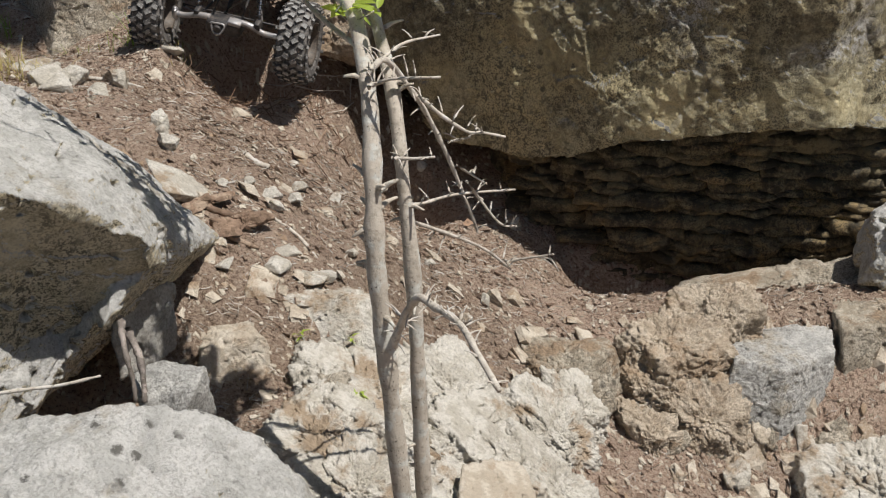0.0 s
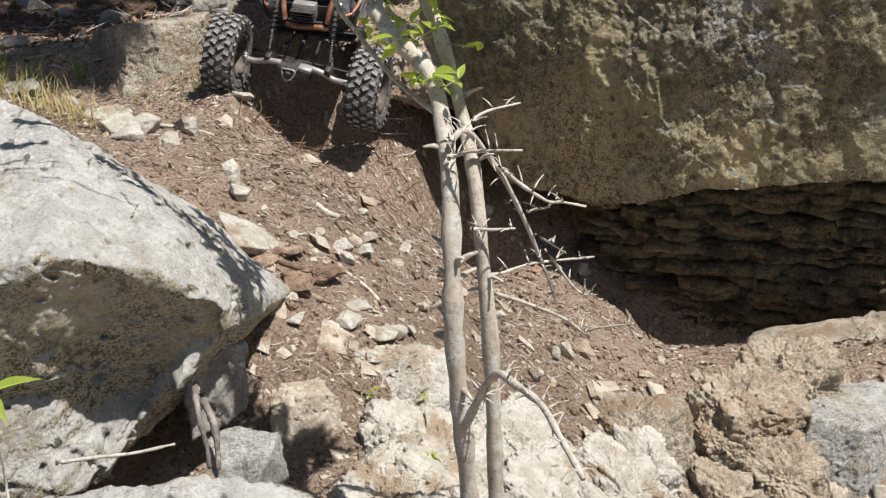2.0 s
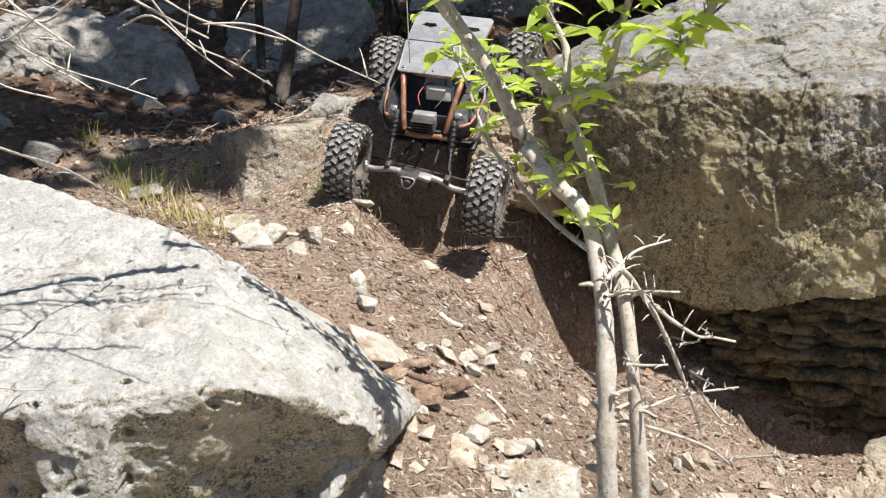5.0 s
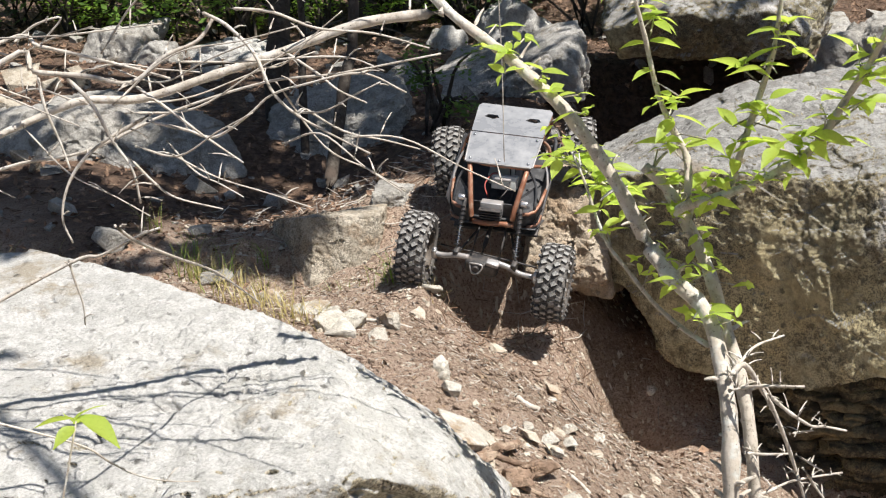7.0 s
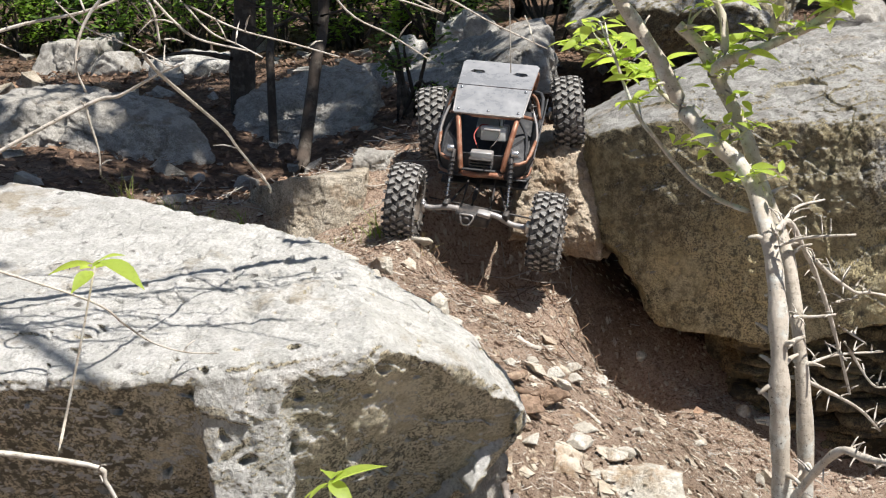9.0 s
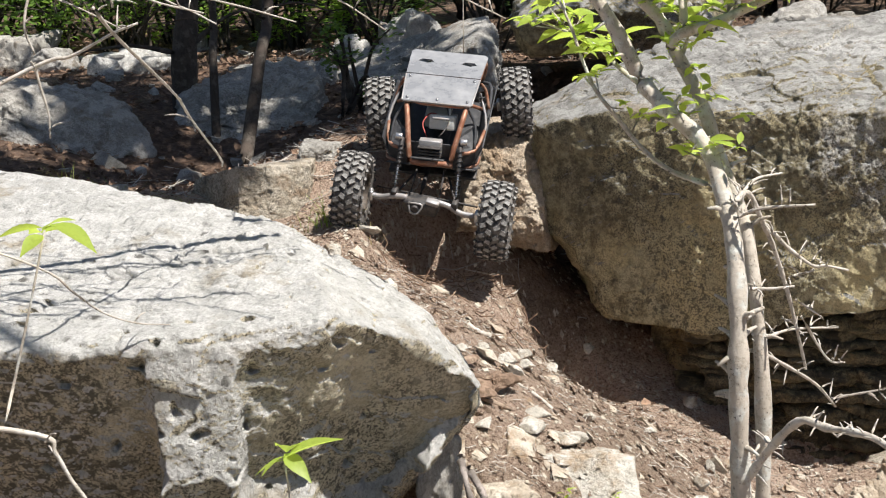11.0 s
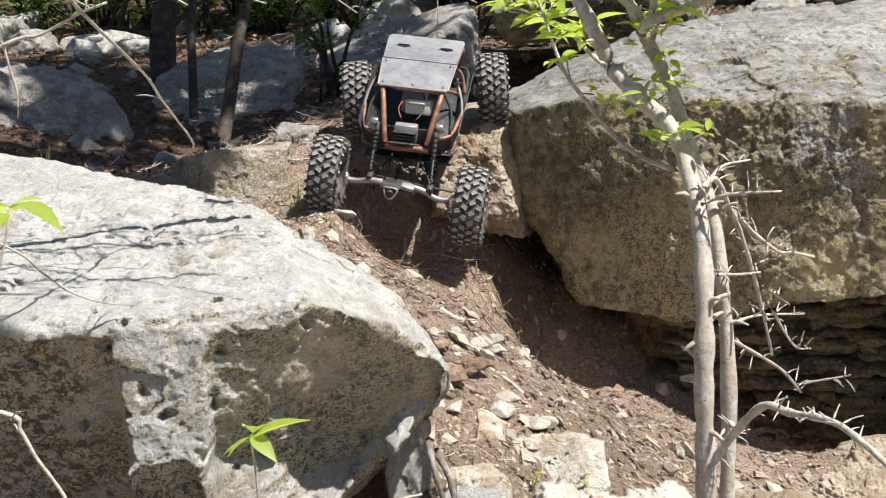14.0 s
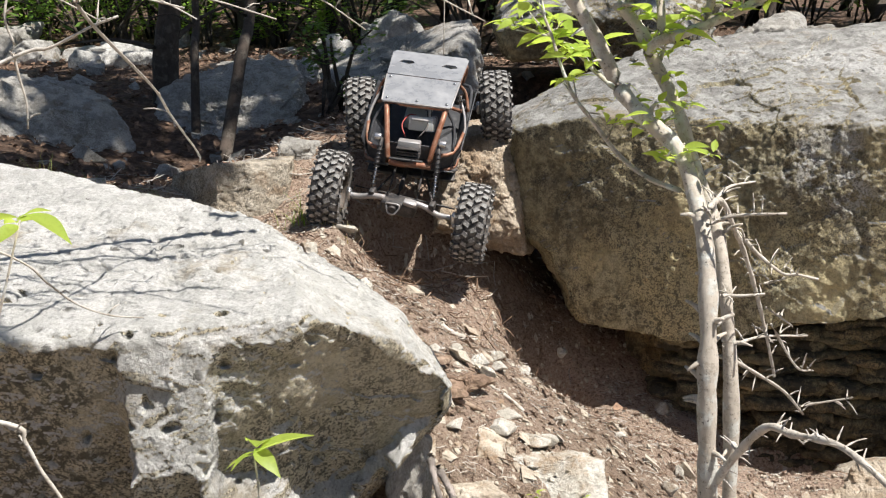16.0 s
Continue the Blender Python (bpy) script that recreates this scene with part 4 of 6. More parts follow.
def lay_tread(tyre):
    count = 24
    for k in range(count):
        for side in (-1, 1):
            a0 = 2 * math.pi * (k + (0.25 if side > 0 else -0.25)) / count
            for x, r, me, skew in TREAD:
                lug = new("lug", me)
                lug.parent = tyre
                lug.matrix_local = Matrix.Rotation(a0 + (0.0 if x < 0.01 else 0.11), 4, "X") @ pose(side * x, 0, r, 0, side * (8 if x > 0.01 else 0) + (side * 32 if x > 0.02 else 0), side * skew)


def rim_mesh():
    bm = bmesh.new()
    for side in (-1, 1):
        prof = [(0.0235, 0.0385), (0.0245, 0.0365), (0.0225, 0.0335), (0.012, 0.0315), (0.004, 0.029), (0.0035, 0.012)]
        n = 36
        rows = [[bm.verts.new((side * x, r * math.cos(2 * math.pi * k / n), r * math.sin(2 * math.pi * k / n))) for x, r in prof] for k in range(n)]
        for k in range(n):
            for j in range(len(prof) - 1):
                # five windows between the spokes
                if j == 4 and (k % 7) in (1, 2, 3, 4):
                    continue
                bm.faces.new((rows[k][j], rows[k][j + 1], rows[(k + 1) % n][j + 1], rows[(k + 1) % n][j]))
        for k in range(10):
            a = 2 * math.pi * k / 10
            bmesh.ops.create_cone(bm, cap_ends=True, segments=6, radius1=0.0014, radius2=0.0014, depth=0.002, matrix=Matrix.Rotation(a, 4, "X") @ pose(side * 0.0248, 0, 0.0368, 0, 90, 0))
    bmesh.ops.recalc_face_normals(bm, faces=bm.faces)
    me = bpy.data.meshes.new("wheel")
    bm.to_mesh(me)
    bm.free()
    me.materials.append(RIM)
    me.polygons.foreach_set("use_smooth", [True] * len(me.polygons))
    return me


TYRE, RIMS = tyre_meshes(), rim_mesh()
AXLES = {"front": (Vector((-0.130, -0.142, 0.005)), Vector((0.130, -0.173, -0.004))), "rear": (Vector((-0.128, 0.133, -0.011)), Vector((0.128, 0.179, 0.012)))}
for end, (a, b) in AXLES.items():
    across = (b - a).normalized()
    up = (Vector((0, 0, 1)) - across * across.z).normalized()
    fwd = up.cross(across)
    turn = Matrix((across, fwd, up)).transposed().to_4x4()
    mid = (a + b) / 2
    for spot, roll, steer in ((a, 0.1, 6 if end == "front" else 0), (b, 0.23, 6 if end == "front" else 0)):
        w = new("wheel", RIMS)
        w.parent = car
        seat = Matrix.Translation(spot) @ turn @ pose(0, 0, 0, 0, 0, steer) @ Matrix.Rotation(roll, 4, "X")
        w.matrix_local = seat
        t = new("tyre", TYRE)
        t.parent = car
        t.matrix_local = seat
        lay_tread(t)
        t["label"] = "dusty black rubber tyre with knobbly tread"
        hub = part("hub", cyl_bm(0.0085, 0.022, (0, 0, 0), (0, 90, 0), 6, edge=0.001), STEEL, w)
        part("brake_disc", cyl_bm(0.020, 0.003, (0, 0, 0), (0, 90, 0), 24, edge=0.0006), PLASTIC, w)
    place = Matrix.Translation(mid) @ turn
    ax = part("axle", box_bm((0.062, 0.030, 0.026), (-0.004, 0, 0.0), (0, 0, 0), 0.006), PLASTIC, car)
    ax.matrix_local = place
    piece("axle_tube", [rod([(-0.100, 0, 0), (-0.078, 0, 0.0), (-0.052, -0.002, 0.010), (-0.03, -0.002, 0.012)], 0.0050, 0.0054, 10), rod([(0.100, 0, 0), (0.066, 0, 0.0), (0.044, -0.002, 0.012), (0.012, -0.002, 0.016)], 0.0050, 0.0054, 10)], ALLOY, ax, "grey cast axle tube")
    for s in (-1, 1):
        bm = box_bm((0.009, 0.012, 0.020), (s * 0.097, 0, 0), (0, 0, 0), 0.0025)
        cyl_bm(0.0035, 0.026, (s * 0.097, 0, 0), (0, 0, 0), 10, bm=bm)
        part("knuckle", bm, STEEL, ax, "bright alloy steering knuckle")
        bm = box_bm((0.010, 0.018, 0.020), (s * 0.055, 0.004, 0.010), (0, 0, 0), 0.002)
        part("shock_mount", bm, PLASTIC, ax)
    piece("tie_rod", [rod([(-0.092, 0.022, 0.004), (0.092, 0.022, 0.004)], 0.0018, None, 8)], PLASTIC, ax)
    part("horn_block", box_bm((0.024, 0.014, 0.008), (0.018, -0.008, 0.017), (0, 6, 0), 0.002), ALLOY, ax, "bright alloy link mount on the axle")
    part("gear_cover", cyl_bm(0.011, 0.008, (-0.012, -0.016, 0.0), (90, 0, 0), 14, r2=0.008, edge=0.001), PLASTIC, ax)
    piece("guard", [rod([(-0.024, -0.014, 0.011), (-0.018, -0.021, -0.004), (-0.006, -0.021, -0.004), (0.0, -0.014, 0.011), (-0.024, -0.014, 0.011)], 0.0019, None, 6)], ALLOY, ax, "bent bright guard on the axle housing")
    s = -1 if end == "front" else 1
    inv = place
    for x in (-1, 1):
        low = inv @ Vector((x * 0.056, 0.004, 0.016))
        high = Vector((x * 0.052, -0.072 if s < 0 else 0.115, 0.085))
        way = high - low
        m = Matrix.Translation(low) @ way.to_track_quat("Z", "Y").to_matrix().to_4x4()
        n = way.length
        body = part("shock_absorber", cyl_bm(0.0042, n * 0.5, (0, 0, n * 0.72), sides=14, edge=0.0008), PLASTIC, car)
        body.matrix_local = m
        piece("shaft", [rod([(0, 0, 0.0), (0, 0, n * 0.55)], 0.0018, None, 8)], STEEL, body)
        coil = [(0.0056 * math.cos(k * 0.7), 0.0056 * math.sin(k * 0.7), n * 0.10 + k * n * 0.72 / 84) for k in range(85)]
        piece("spring", [rod(coil, 0.0010, None, 6, steps=1)], SPRING, body, "dark steel coil spring")
        piece("upper_link", [rod([inv @ Vector((x * 0.026, 0.006, 0.020)), (x * 0.024, s * 0.035, 0.026)], 0.0020, None, 8)], PLASTIC, car)
        piece("lower_link", [rod([inv @ Vector((x * 0.062, 0.004, -0.006)), (x * 0.022, s * 0.030, -0.004)], 0.0022, None, 8)], PLASTIC, car)
    piece("drive_shaft", [rod([inv @ Vector((-0.012, -s * 0.018, 0.004)), (-0.006, s * 0.032, 0.012)], 0.0042, None, 10)], PLASTIC, car)

# made wide to keep the sun off the soil below
part("skid_plate", box_bm((0.160, 0.190, 0.006), (0.0, 0.035, -0.004), (0, 0, 0), 0.002), PLASTIC, car)
gear = part("gearbox", box_bm((0.046, 0.060, 0.040), (0, -0.004, 0.022), (0, 0, 0), 0.004), PLASTIC, car)
part("motor", cyl_bm(0.0175, 0.052, (0.004, 0.045, 0.042), (0, 90, 0), 24, edge=0.0015), ALLOY, car, "silver electric motor can")
pack = part("battery", box_bm((0.044, 0.070, 0.026), (-0.002, 0.035, 0.074), (4, 0, 0), 0.002), CASE, car, "pale shrink-wrapped battery pack")
part("band", box_bm((0.046, 0.010, 0.028), (-0.002, 0.040, 0.074), (4, 0, 0), 0.0015), PLASTIC, pack)
box = part("receiver_box", box_bm((0.046, 0.026, 0.026), (0.012, -0.022, 0.088), (-30, 0, 0), 0.0025), CASE, car, "clear-grey receiver box")
part("lid", box_bm((0.030, 0.022, 0.004), (0.010, -0.030, 0.101), (-30, 0, 0), 0.0012), ALLOY, box)
servo = part("steering_servo", box_bm((0.040, 0.020, 0.028), (0.0, -0.088, 0.078), (-18, 0, 0), 0.002), ALLOY, car, "grey finned servo case on the nose")
for k in range(4):
    part("fin", box_bm((0.041, 0.0018, 0.018), (0.0, -0.101, 0.068 + k * 0.006), (70, 0, 0), 0.0004), PLASTIC, servo)
piece("wire", [rod([(-0.010, -0.072, 0.09), (-0.02, -0.05, 0.10), (-0.012, -0.02, 0.102), (0.0, -0.01, 0.096)], 0.0012, None, 6)], WIRE, car)
piece("wire", [rod([(0.012, -0.072, 0.09), (0.024, -0.04, 0.095), (0.018, 0.0, 0.10), (0.012, 0.02, 0.09)], 0.0012, None, 6)], PLASTIC, car)

# cage nodes by side: nose foot, nose top, roof front, roof middle, roof rear, tail, belt line
for s in (-1, 1):
    nose, brow = (s * 0.037, -0.090, 0.046), (s * 0.054, -0.018, 0.122)
    ridge, rear, tail = (s * 0.065, 0.060, 0.1275), (s * 0.068, 0.150, 0.116), (s * 0.062, 0.158, 0.066)
    belt_f, belt_m, belt_r = (s * 0.076, -0.070, 0.066), (s * 0.088, -0.008, 0.072), (s * 0.084, 0.120, 0.078)
    foot_f, foot_r = (s * 0.060, -0.060, 0.030), (s * 0.060, 0.090, 0.020)
    for name, pts, r, mat in (("a_pillar", [nose, (s * 0.041, -0.078, 0.074), brow], 0.0050, BRONZE), ("roof_rail", [brow, ridge, rear], 0.0033, BRONZE),
                              ("tail_tube", [rear, (s * 0.068, 0.160, 0.095), tail], 0.0033, BRONZE), ("belt_tube", [(s * 0.042, -0.082, 0.064), belt_f, belt_m], 0.0034, BRONZE),
                              ("rear_belt_tube", [belt_m, belt_r, tail], 0.0033, PANEL), ("b_pillar", [ridge, (s * 0.078, 0.070, 0.104), (s * 0.087, 0.050, 0.075)], 0.0033, BRONZE),
                              ("side_brace", [brow, (s * 0.072, -0.034, 0.096), belt_f], 0.0026, PANEL), ("rocker_tube", [belt_f, foot_f, (s * 0.066, 0.02, 0.016), foot_r, belt_r], 0.0033, PANEL),
                              ("worn_edge", [(s * 0.072, 0.040, 0.116), (s * 0.0885, -0.004, 0.078), (s * 0.080, -0.066, 0.040)], 0.0026, ALLOY)):
        piece(name, [rod(pts, r, None, 8, steps=3)], mat, car)
    piece("door_brace", [rod([(s * 0.083, 0.05, 0.075), (s * 0.06, -0.005, 0.118)], 0.0034, None, 8)], BRONZE, car)
    part("shock_knob", cyl_bm(0.006, 0.012, (s * 0.058, -0.076, 0.086), (0, 90, 0), 12, edge=0.001), STEEL, car)
    # side panel, leaning in at its foot
    bm = plate_bm([(-0.074, -0.030), (-0.066, 0.004), (-0.008, 0.008), (0.118, 0.012), (0.128, -0.006), (0.094, -0.048), (0.02, -0.058), (-0.058, -0.044)], 0.0022)
    m = Matrix(((0, s * 0.42, s * 0.9, s * 0.0875), (1, 0, 0, 0), (0, 0.9, -0.42, 0.069), (0, 0, 0, 1)))
    bmesh.ops.transform(bm, matrix=m, verts=bm.verts)
    bmesh.ops.recalc_face_normals(bm, faces=bm.faces)
    side = part("side_panel", bm, PANEL, car, "scuffed black side panel with coloured stickers", False)
    for (u, v, lu, lv, mat, name) in ((0.066, -0.012, 0.018, 0.016, BLUE, "sticker"), (0.044, -0.014, 0.022, 0.016, RED, "sticker"), (0.016, -0.018, 0.030, 0.012, WHITE, "sticker"), (0.050, -0.026, 0.056, 0.004, WHITE, "sticker"), (-0.044, -0.026, 0.018, 0.014, ORANGE, "sticker"), (0.094, -0.012, 0.016, 0.012, RED, "sticker")):
        bm = box_bm((lu, lv, 0.0008), (u, v, 0.0028), (0, 0, 8), 0)
        bmesh.ops.transform(bm, matrix=m, verts=bm.verts)
        bmesh.ops.recalc_face_normals(bm, faces=bm.faces)
        part(name, bm, mat, side, "", False)
for name, pts in (("nose_tube", [(-0.041, -0.090, 0.045), (-0.012, -0.092, 0.043), (0.014, -0.091, 0.045), (0.041, -0.090, 0.044)]), ("brow_tube", [(-0.056, -0.018, 0.122), (0.056, -0.018, 0.122)]), ("ridge_tube", [(-0.065, 0.060, 0.1265), (0.065, 0.060, 0.1265)]), ("rear_tube", [(-0.068, 0.150, 0.116), (0.068, 0.150, 0.116)]), ("tail_cross_tube", [(-0.062, 0.158, 0.066), (0.062, 0.158, 0.066)])):
    piece(name, [rod(pts, 0.0052 if name == "nose_tube" else 0.0042, None, 8, 0.12 if name == "nose_tube" else 0.0, 3)], BRONZE, car)
for s in (-1, 1):
    # black sheet between the pillar and the belt, and the skirt under it
    bm = bmesh.new()
    for ring in ([(s * 0.040, -0.086, 0.060), (s * 0.076, -0.069, 0.066), (s * 0.072, -0.030, 0.094), (s * 0.045, -0.062, 0.088)], [(s * 0.038, -0.088, 0.066), (s * 0.078, -0.071, 0.066), (s * 0.078, -0.066, 0.030), (s * 0.038, -0.084, 0.030)]):
        low = [bm.verts.new(p) for p in ring]
        high = [bm.verts.new((p[0], p[1] + 0.002, p[2] - 0.0014)) for p in ring]
        bm.faces.new(low)
        bm.faces.new(high[::-1])
        for k in range(4):
            bm.faces.new((low[k], low[(k + 1) % 4], high[(k + 1) % 4], high[k]))
    bmesh.ops.recalc_face_normals(bm, faces=bm.faces)
    part("nose_panel", bm, PANEL, car, "black sheet beside the nose", False)
    piece("skirt_tube", [rod([(s * 0.056, -0.081, 0.032), (s * 0.079, -0.068, 0.034), (s * 0.083, -0.045, 0.036)], 0.0032, None, 8, steps=3)], BRONZE, car)
# black plate added for the darkness under the nose; it also blocks the sun
part("belly_shade_plate", box_bm((0.160, 0.124, 0.003), (0, -0.032, 0.000), (-33, 0, 0), 0.001), PANEL, car, "black sloping plate added to darken the gap under the nose")
part("bulkhead", box_bm((0.150, 0.003, 0.036), (0, -0.060, 0.048), (-8, 0, 0), 0.001), PANEL, car)
part("floor_tub", box_bm((0.158, 0.200, 0.004), (0, 0.030, 0.036), (0, 0, 0), 0.0015), PANEL, car)
part("dashboard", box_bm((0.116, 0.050, 0.003), (0, 0.118, 0.092), (6, 0, 0), 0.001), PANEL, car)
bm = plate_bm([(-0.062, -0.022), (0.062, -0.022), (0.068, 0.059), (-0.068, 0.059)], 0.0024)
bmesh.ops.transform(bm, matrix=pose(0, 0, 0.1275, 3.2, 0, 0), verts=bm.verts)
roof = part("roof_panel", bm, ROOF, car, "scratched roof panel with sky sheen painted into its grey and bright worn edges", False)
hole = lambda cx: [(cx - 0.015, 0.113), (cx - 0.008, 0.122), (cx + 0.010, 0.122), (cx + 0.015, 0.113), (cx + 0.004, 0.107)]
bm = plate_bm([(-0.068, 0.062), (0.068, 0.062), (0.072, 0.150), (0.066, 0.158), (-0.066, 0.158), (-0.072, 0.150)], 0.0024, (hole(-0.040), hole(0.040)))
bmesh.ops.transform(bm, matrix=pose(0, 0.062, 0.1305, -5, 0, 0) @ pose(0, -0.062, 0), verts=bm.verts)
hatch = part("rear_roof_panel", bm, ROOF, car, "dark grey rear roof panel with two cut-outs", False)
for x, y in ((-0.054, -0.014), (0.054, -0.014), (-0.059, 0.051), (0.059, 0.051), (0, -0.014)):
    part("bolt", cyl_bm(0.0028, 0.002, (x, y, 0.1312 + y * 0.056), (3, 0, 0), 6), STEEL, roof)
for s in (-1, 1):
    edge = part("panel_edge", box_bm((0.003, 0.081, 0.003), (s * 0.0651, 0.0185, 0.1297), (3.2, 0, s * -3.7), 0.0008), ALLOY, roof, "bare worn edge strip")


part("panel_edge", box_bm((0.122, 0.0022, 0.0034), (0, -0.0226, 0.1268), (3.2, 0, 0), 0.0008), ALLOY, roof, "bare worn edge strip")


# ---- shrub, dead branches and small plants ----
def spurs(points, r, count, size, seed):
    """Short thorny side twigs along a branch."""
    rng = random.Random(seed)
    out = []
    pts = [Vector(p) for p in points]
    for _ in range(count):
        k = rng.randrange(len(pts) - 1)
        p = pts[k].lerp(pts[k + 1], rng.random())
        way = (pts[k + 1] - pts[k]).normalized()
        off = Vector((rng.uniform(-1, 1), rng.uniform(-1, 1), rng.uniform(-0.4, 1))).normalized()
        off = (off - way * off.dot(way) * 0.6).normalized()
        n = size * rng.uniform(0.4, 1.2)
        tip = p + off * n + Vector((0, 0, rng.uniform(-0.2, 0.3) * n))
        out.append(rod([p, p.lerp(tip, 0.55) + Vector((0, 0, 0.08 * n)), tip], r, r * 0.35, 6, 0.1, rng.random(), 2))
    return out


def leaf_mesh(name, length, width, fold, curl, mat):
    """A pointed oval blade with a keel along its midrib and a drooping tip."""
    n = 7
    verts, faces = [], []
    for k in range(n + 1):
        t = k / n
        w = width * (math.sin(math.pi * min(1, t * 1.04) ** 0.8)) * 0.5 + 0.0004
        y, z = length * t, -curl * length * t * t
        verts += [(-w, y, z + fold * w), (0, y, z), (w, y, z + fold * w)]
    for k in range(n):
        a = 3 * k
        faces += [(a, a + 1, a + 4, a + 3), (a + 1, a + 2, a + 5, a + 4)]
    return mesh_of(name, verts, faces, mat)


LEAVES = [leaf_mesh("leaf", n, w, f, c, LEAF) for n, w, f, c in ((0.046, 0.018, 0.35, 0.25), (0.038, 0.016, 0.2, 0.4), (0.052, 0.019, 0.5, 0.15), (0.030, 0.015, 0.3, 0.3))]


def whorl(parent, p, rng, count, scale=1.0, up=0.35):
    """Leaves that fan out from a twig's end."""
    a0 = rng.uniform(0, 6.28)
    for k in range(count):
        ob = new("leaf", rng.choice(LEAVES))
        ob.parent = parent
        yaw = a0 + k * 6.28 / count + rng.uniform(-0.4, 0.4)
        ob.matrix_local = Matrix.Translation(Vector(p) + Vector((rng.uniform(-1, 1), rng.uniform(-1, 1), rng.uniform(-1, 1))) * 0.005) @ Matrix.Rotation(yaw, 4, "Z") @ Matrix.Rotation(rng.uniform(-0.35, 0.9) * up * 2, 4, "X") @ Matrix.Rotation(rng.uniform(-0.6, 0.6), 4, "Y") @ Matrix.Scale(scale * rng.uniform(0.7, 1.15), 4)


shrub = new("shrub")
tagged(shrub, "twin-stemmed thorny shrub with pale bark and bright green leaves", "shrub")
BASE = Vector((0.285, 1.30, ground_at(0.285, 1.30)))
shrub.location = BASE


def grown(name, points, r0, r1, thorns=0, size=0.02, seed=0, mat=BARK_PALE, parent=None, bumpy=0.10, label=""):
    pts = [Vector(p) - (parent or shrub).location for p in points]
    return piece(name, [rod(pts, r0, r1, 10, bumpy, seed, 5)] + (spurs(pts, max(0.0012, r1 * 0.5), thorns, size, seed) if thorns else []), mat, parent or shrub, label)


STEM_1 = [(0.292, 1.285, BASE.z - 0.03), (0.280, 1.288, 0.15), (0.272, 1.290, 0.291), (0.265, 1.295, 0.405), (0.264, 1.310, 0.486), (0.262, 1.340, 0.561), (0.251, 1.385, 0.621), (0.237, 1.410, 0.652), (0.204, 1.425, 0.680), (0.181, 1.450, 0.704)]
STEM_1_TOP = [(0.181, 1.450, 0.704), (0.147, 1.470, 0.770), (0.101, 1.490, 0.836), (0.064, 1.510, 0.873), (0.020, 1.530, 0.908), (-0.038, 1.550, 0.949), (-0.09, 1.56, 1.0)]
STEM_2 = [(0.305, 1.315, BASE.z - 0.03), (0.302, 1.318, 0.15), (0.301, 1.320, 0.275), (0.299, 1.330, 0.377), (0.292, 1.345, 0.473), (0.282, 1.380, 0.561), (0.262, 1.430, 0.628), (0.243, 1.455, 0.685), (0.221, 1.470, 0.728), (0.199, 1.465, 0.770), (0.175, 1.470, 0.793)]
RIGHT = [(0.210, 1.455, 0.742), (0.217, 1.440, 0.757), (0.257, 1.430, 0.773), (0.308, 1.420, 0.799), (0.346, 1.410, 0.832), (0.375, 1.400, 0.888), (0.397, 1.390, 0.934), (0.42, 1.38, 1.0)]
UP_2 = [(0.221, 1.440, 0.762), (0.221, 1.470, 0.802), (0.202, 1.470, 0.841), (0.186, 1.460, 0.887), (0.173, 1.450, 0.945), (0.158, 1.440, 1.0)]
UP_3 = [(0.262, 1.429, 0.776), (0.278, 1.420, 0.842), (0.290, 1.420, 0.884), (0.301, 1.410, 0.934), (0.306, 1.400, 1.0)]
ARC = [(0.252, 1.405, 0.602), (0.218, 1.460, 0.604), (0.187, 1.483, 0.625), (0.155, 1.495, 0.664), (0.136, 1.503, 0.688), (0.121, 1.514, 0.723), (0.111, 1.524, 0.753), (0.095, 1.535, 0.79)]
grown("trunk", STEM_1, 0.0108, 0.0082, 22, 0.026, 1, bumpy=0.13)
grown("trunk", STEM_2, 0.0088, 0.006, 26, 0.030, 2, bumpy=0.14)
grown("branch", STEM_1_TOP, 0.0085, 0.0052, 14, 0.025, 3, bumpy=0.11)
grown("branch", RIGHT, 0.006, 0.0028, 8, 0.025, 4)
grown("branch", UP_2, 0.0045, 0.002, 5, 0.02, 5)
grown("branch", UP_3, 0.0042, 0.002, 5, 0.02, 6)
UP_4 = [(0.225, 1.47, 0.668), (0.196, 1.481, 0.686), (0.164, 1.53, 0.708), (0.142, 1.578, 0.726), (0.112, 1.623, 0.735), (0.08, 1.667, 0.742)]
grown("branch", UP_4, 0.0034, 0.0014, 3, 0.015, 8)
grown("branch", ARC, 0.0032, 0.0014, 3, 0.015, 7)
DEAD = []
DEAD.append(([(0.262, 1.345, 0.60), (0.278, 1.360, 0.607), (0.300, 1.380, 0.568), (0.315, 1.390, 0.537), (0.332, 1.400, 0.492), (0.347, 1.410, 0.446), (0.362, 1.420, 0.396), (0.364, 1.420, 0.386)], 0.0032, 8))
DEAD.append(([(0.307, 1.380, 0.562), (0.330, 1.385, 0.538), (0.356, 1.390, 0.518), (0.371, 1.390, 0.517), (0.395, 1.392, 0.511)], 0.0024, 5))
DEAD.append(([(0.262, 1.340, 0.586), (0.286, 1.320, 0.602), (0.334, 1.308, 0.608)], 0.0022, 4))
DEAD.append(([(0.262, 1.340, 0.60), (0.29, 1.39, 0.612), (0.328, 1.429, 0.609)], 0.0022, 3))
DEAD.append(([(0.281, 1.345, 0.509), (0.301, 1.340, 0.510), (0.325, 1.335, 0.514)], 0.0022, 3))
DEAD.append(([(0.286, 1.340, 0.461), (0.306, 1.360, 0.450), (0.342, 1.400, 0.442), (0.405, 1.450, 0.424)], 0.0022, 4))
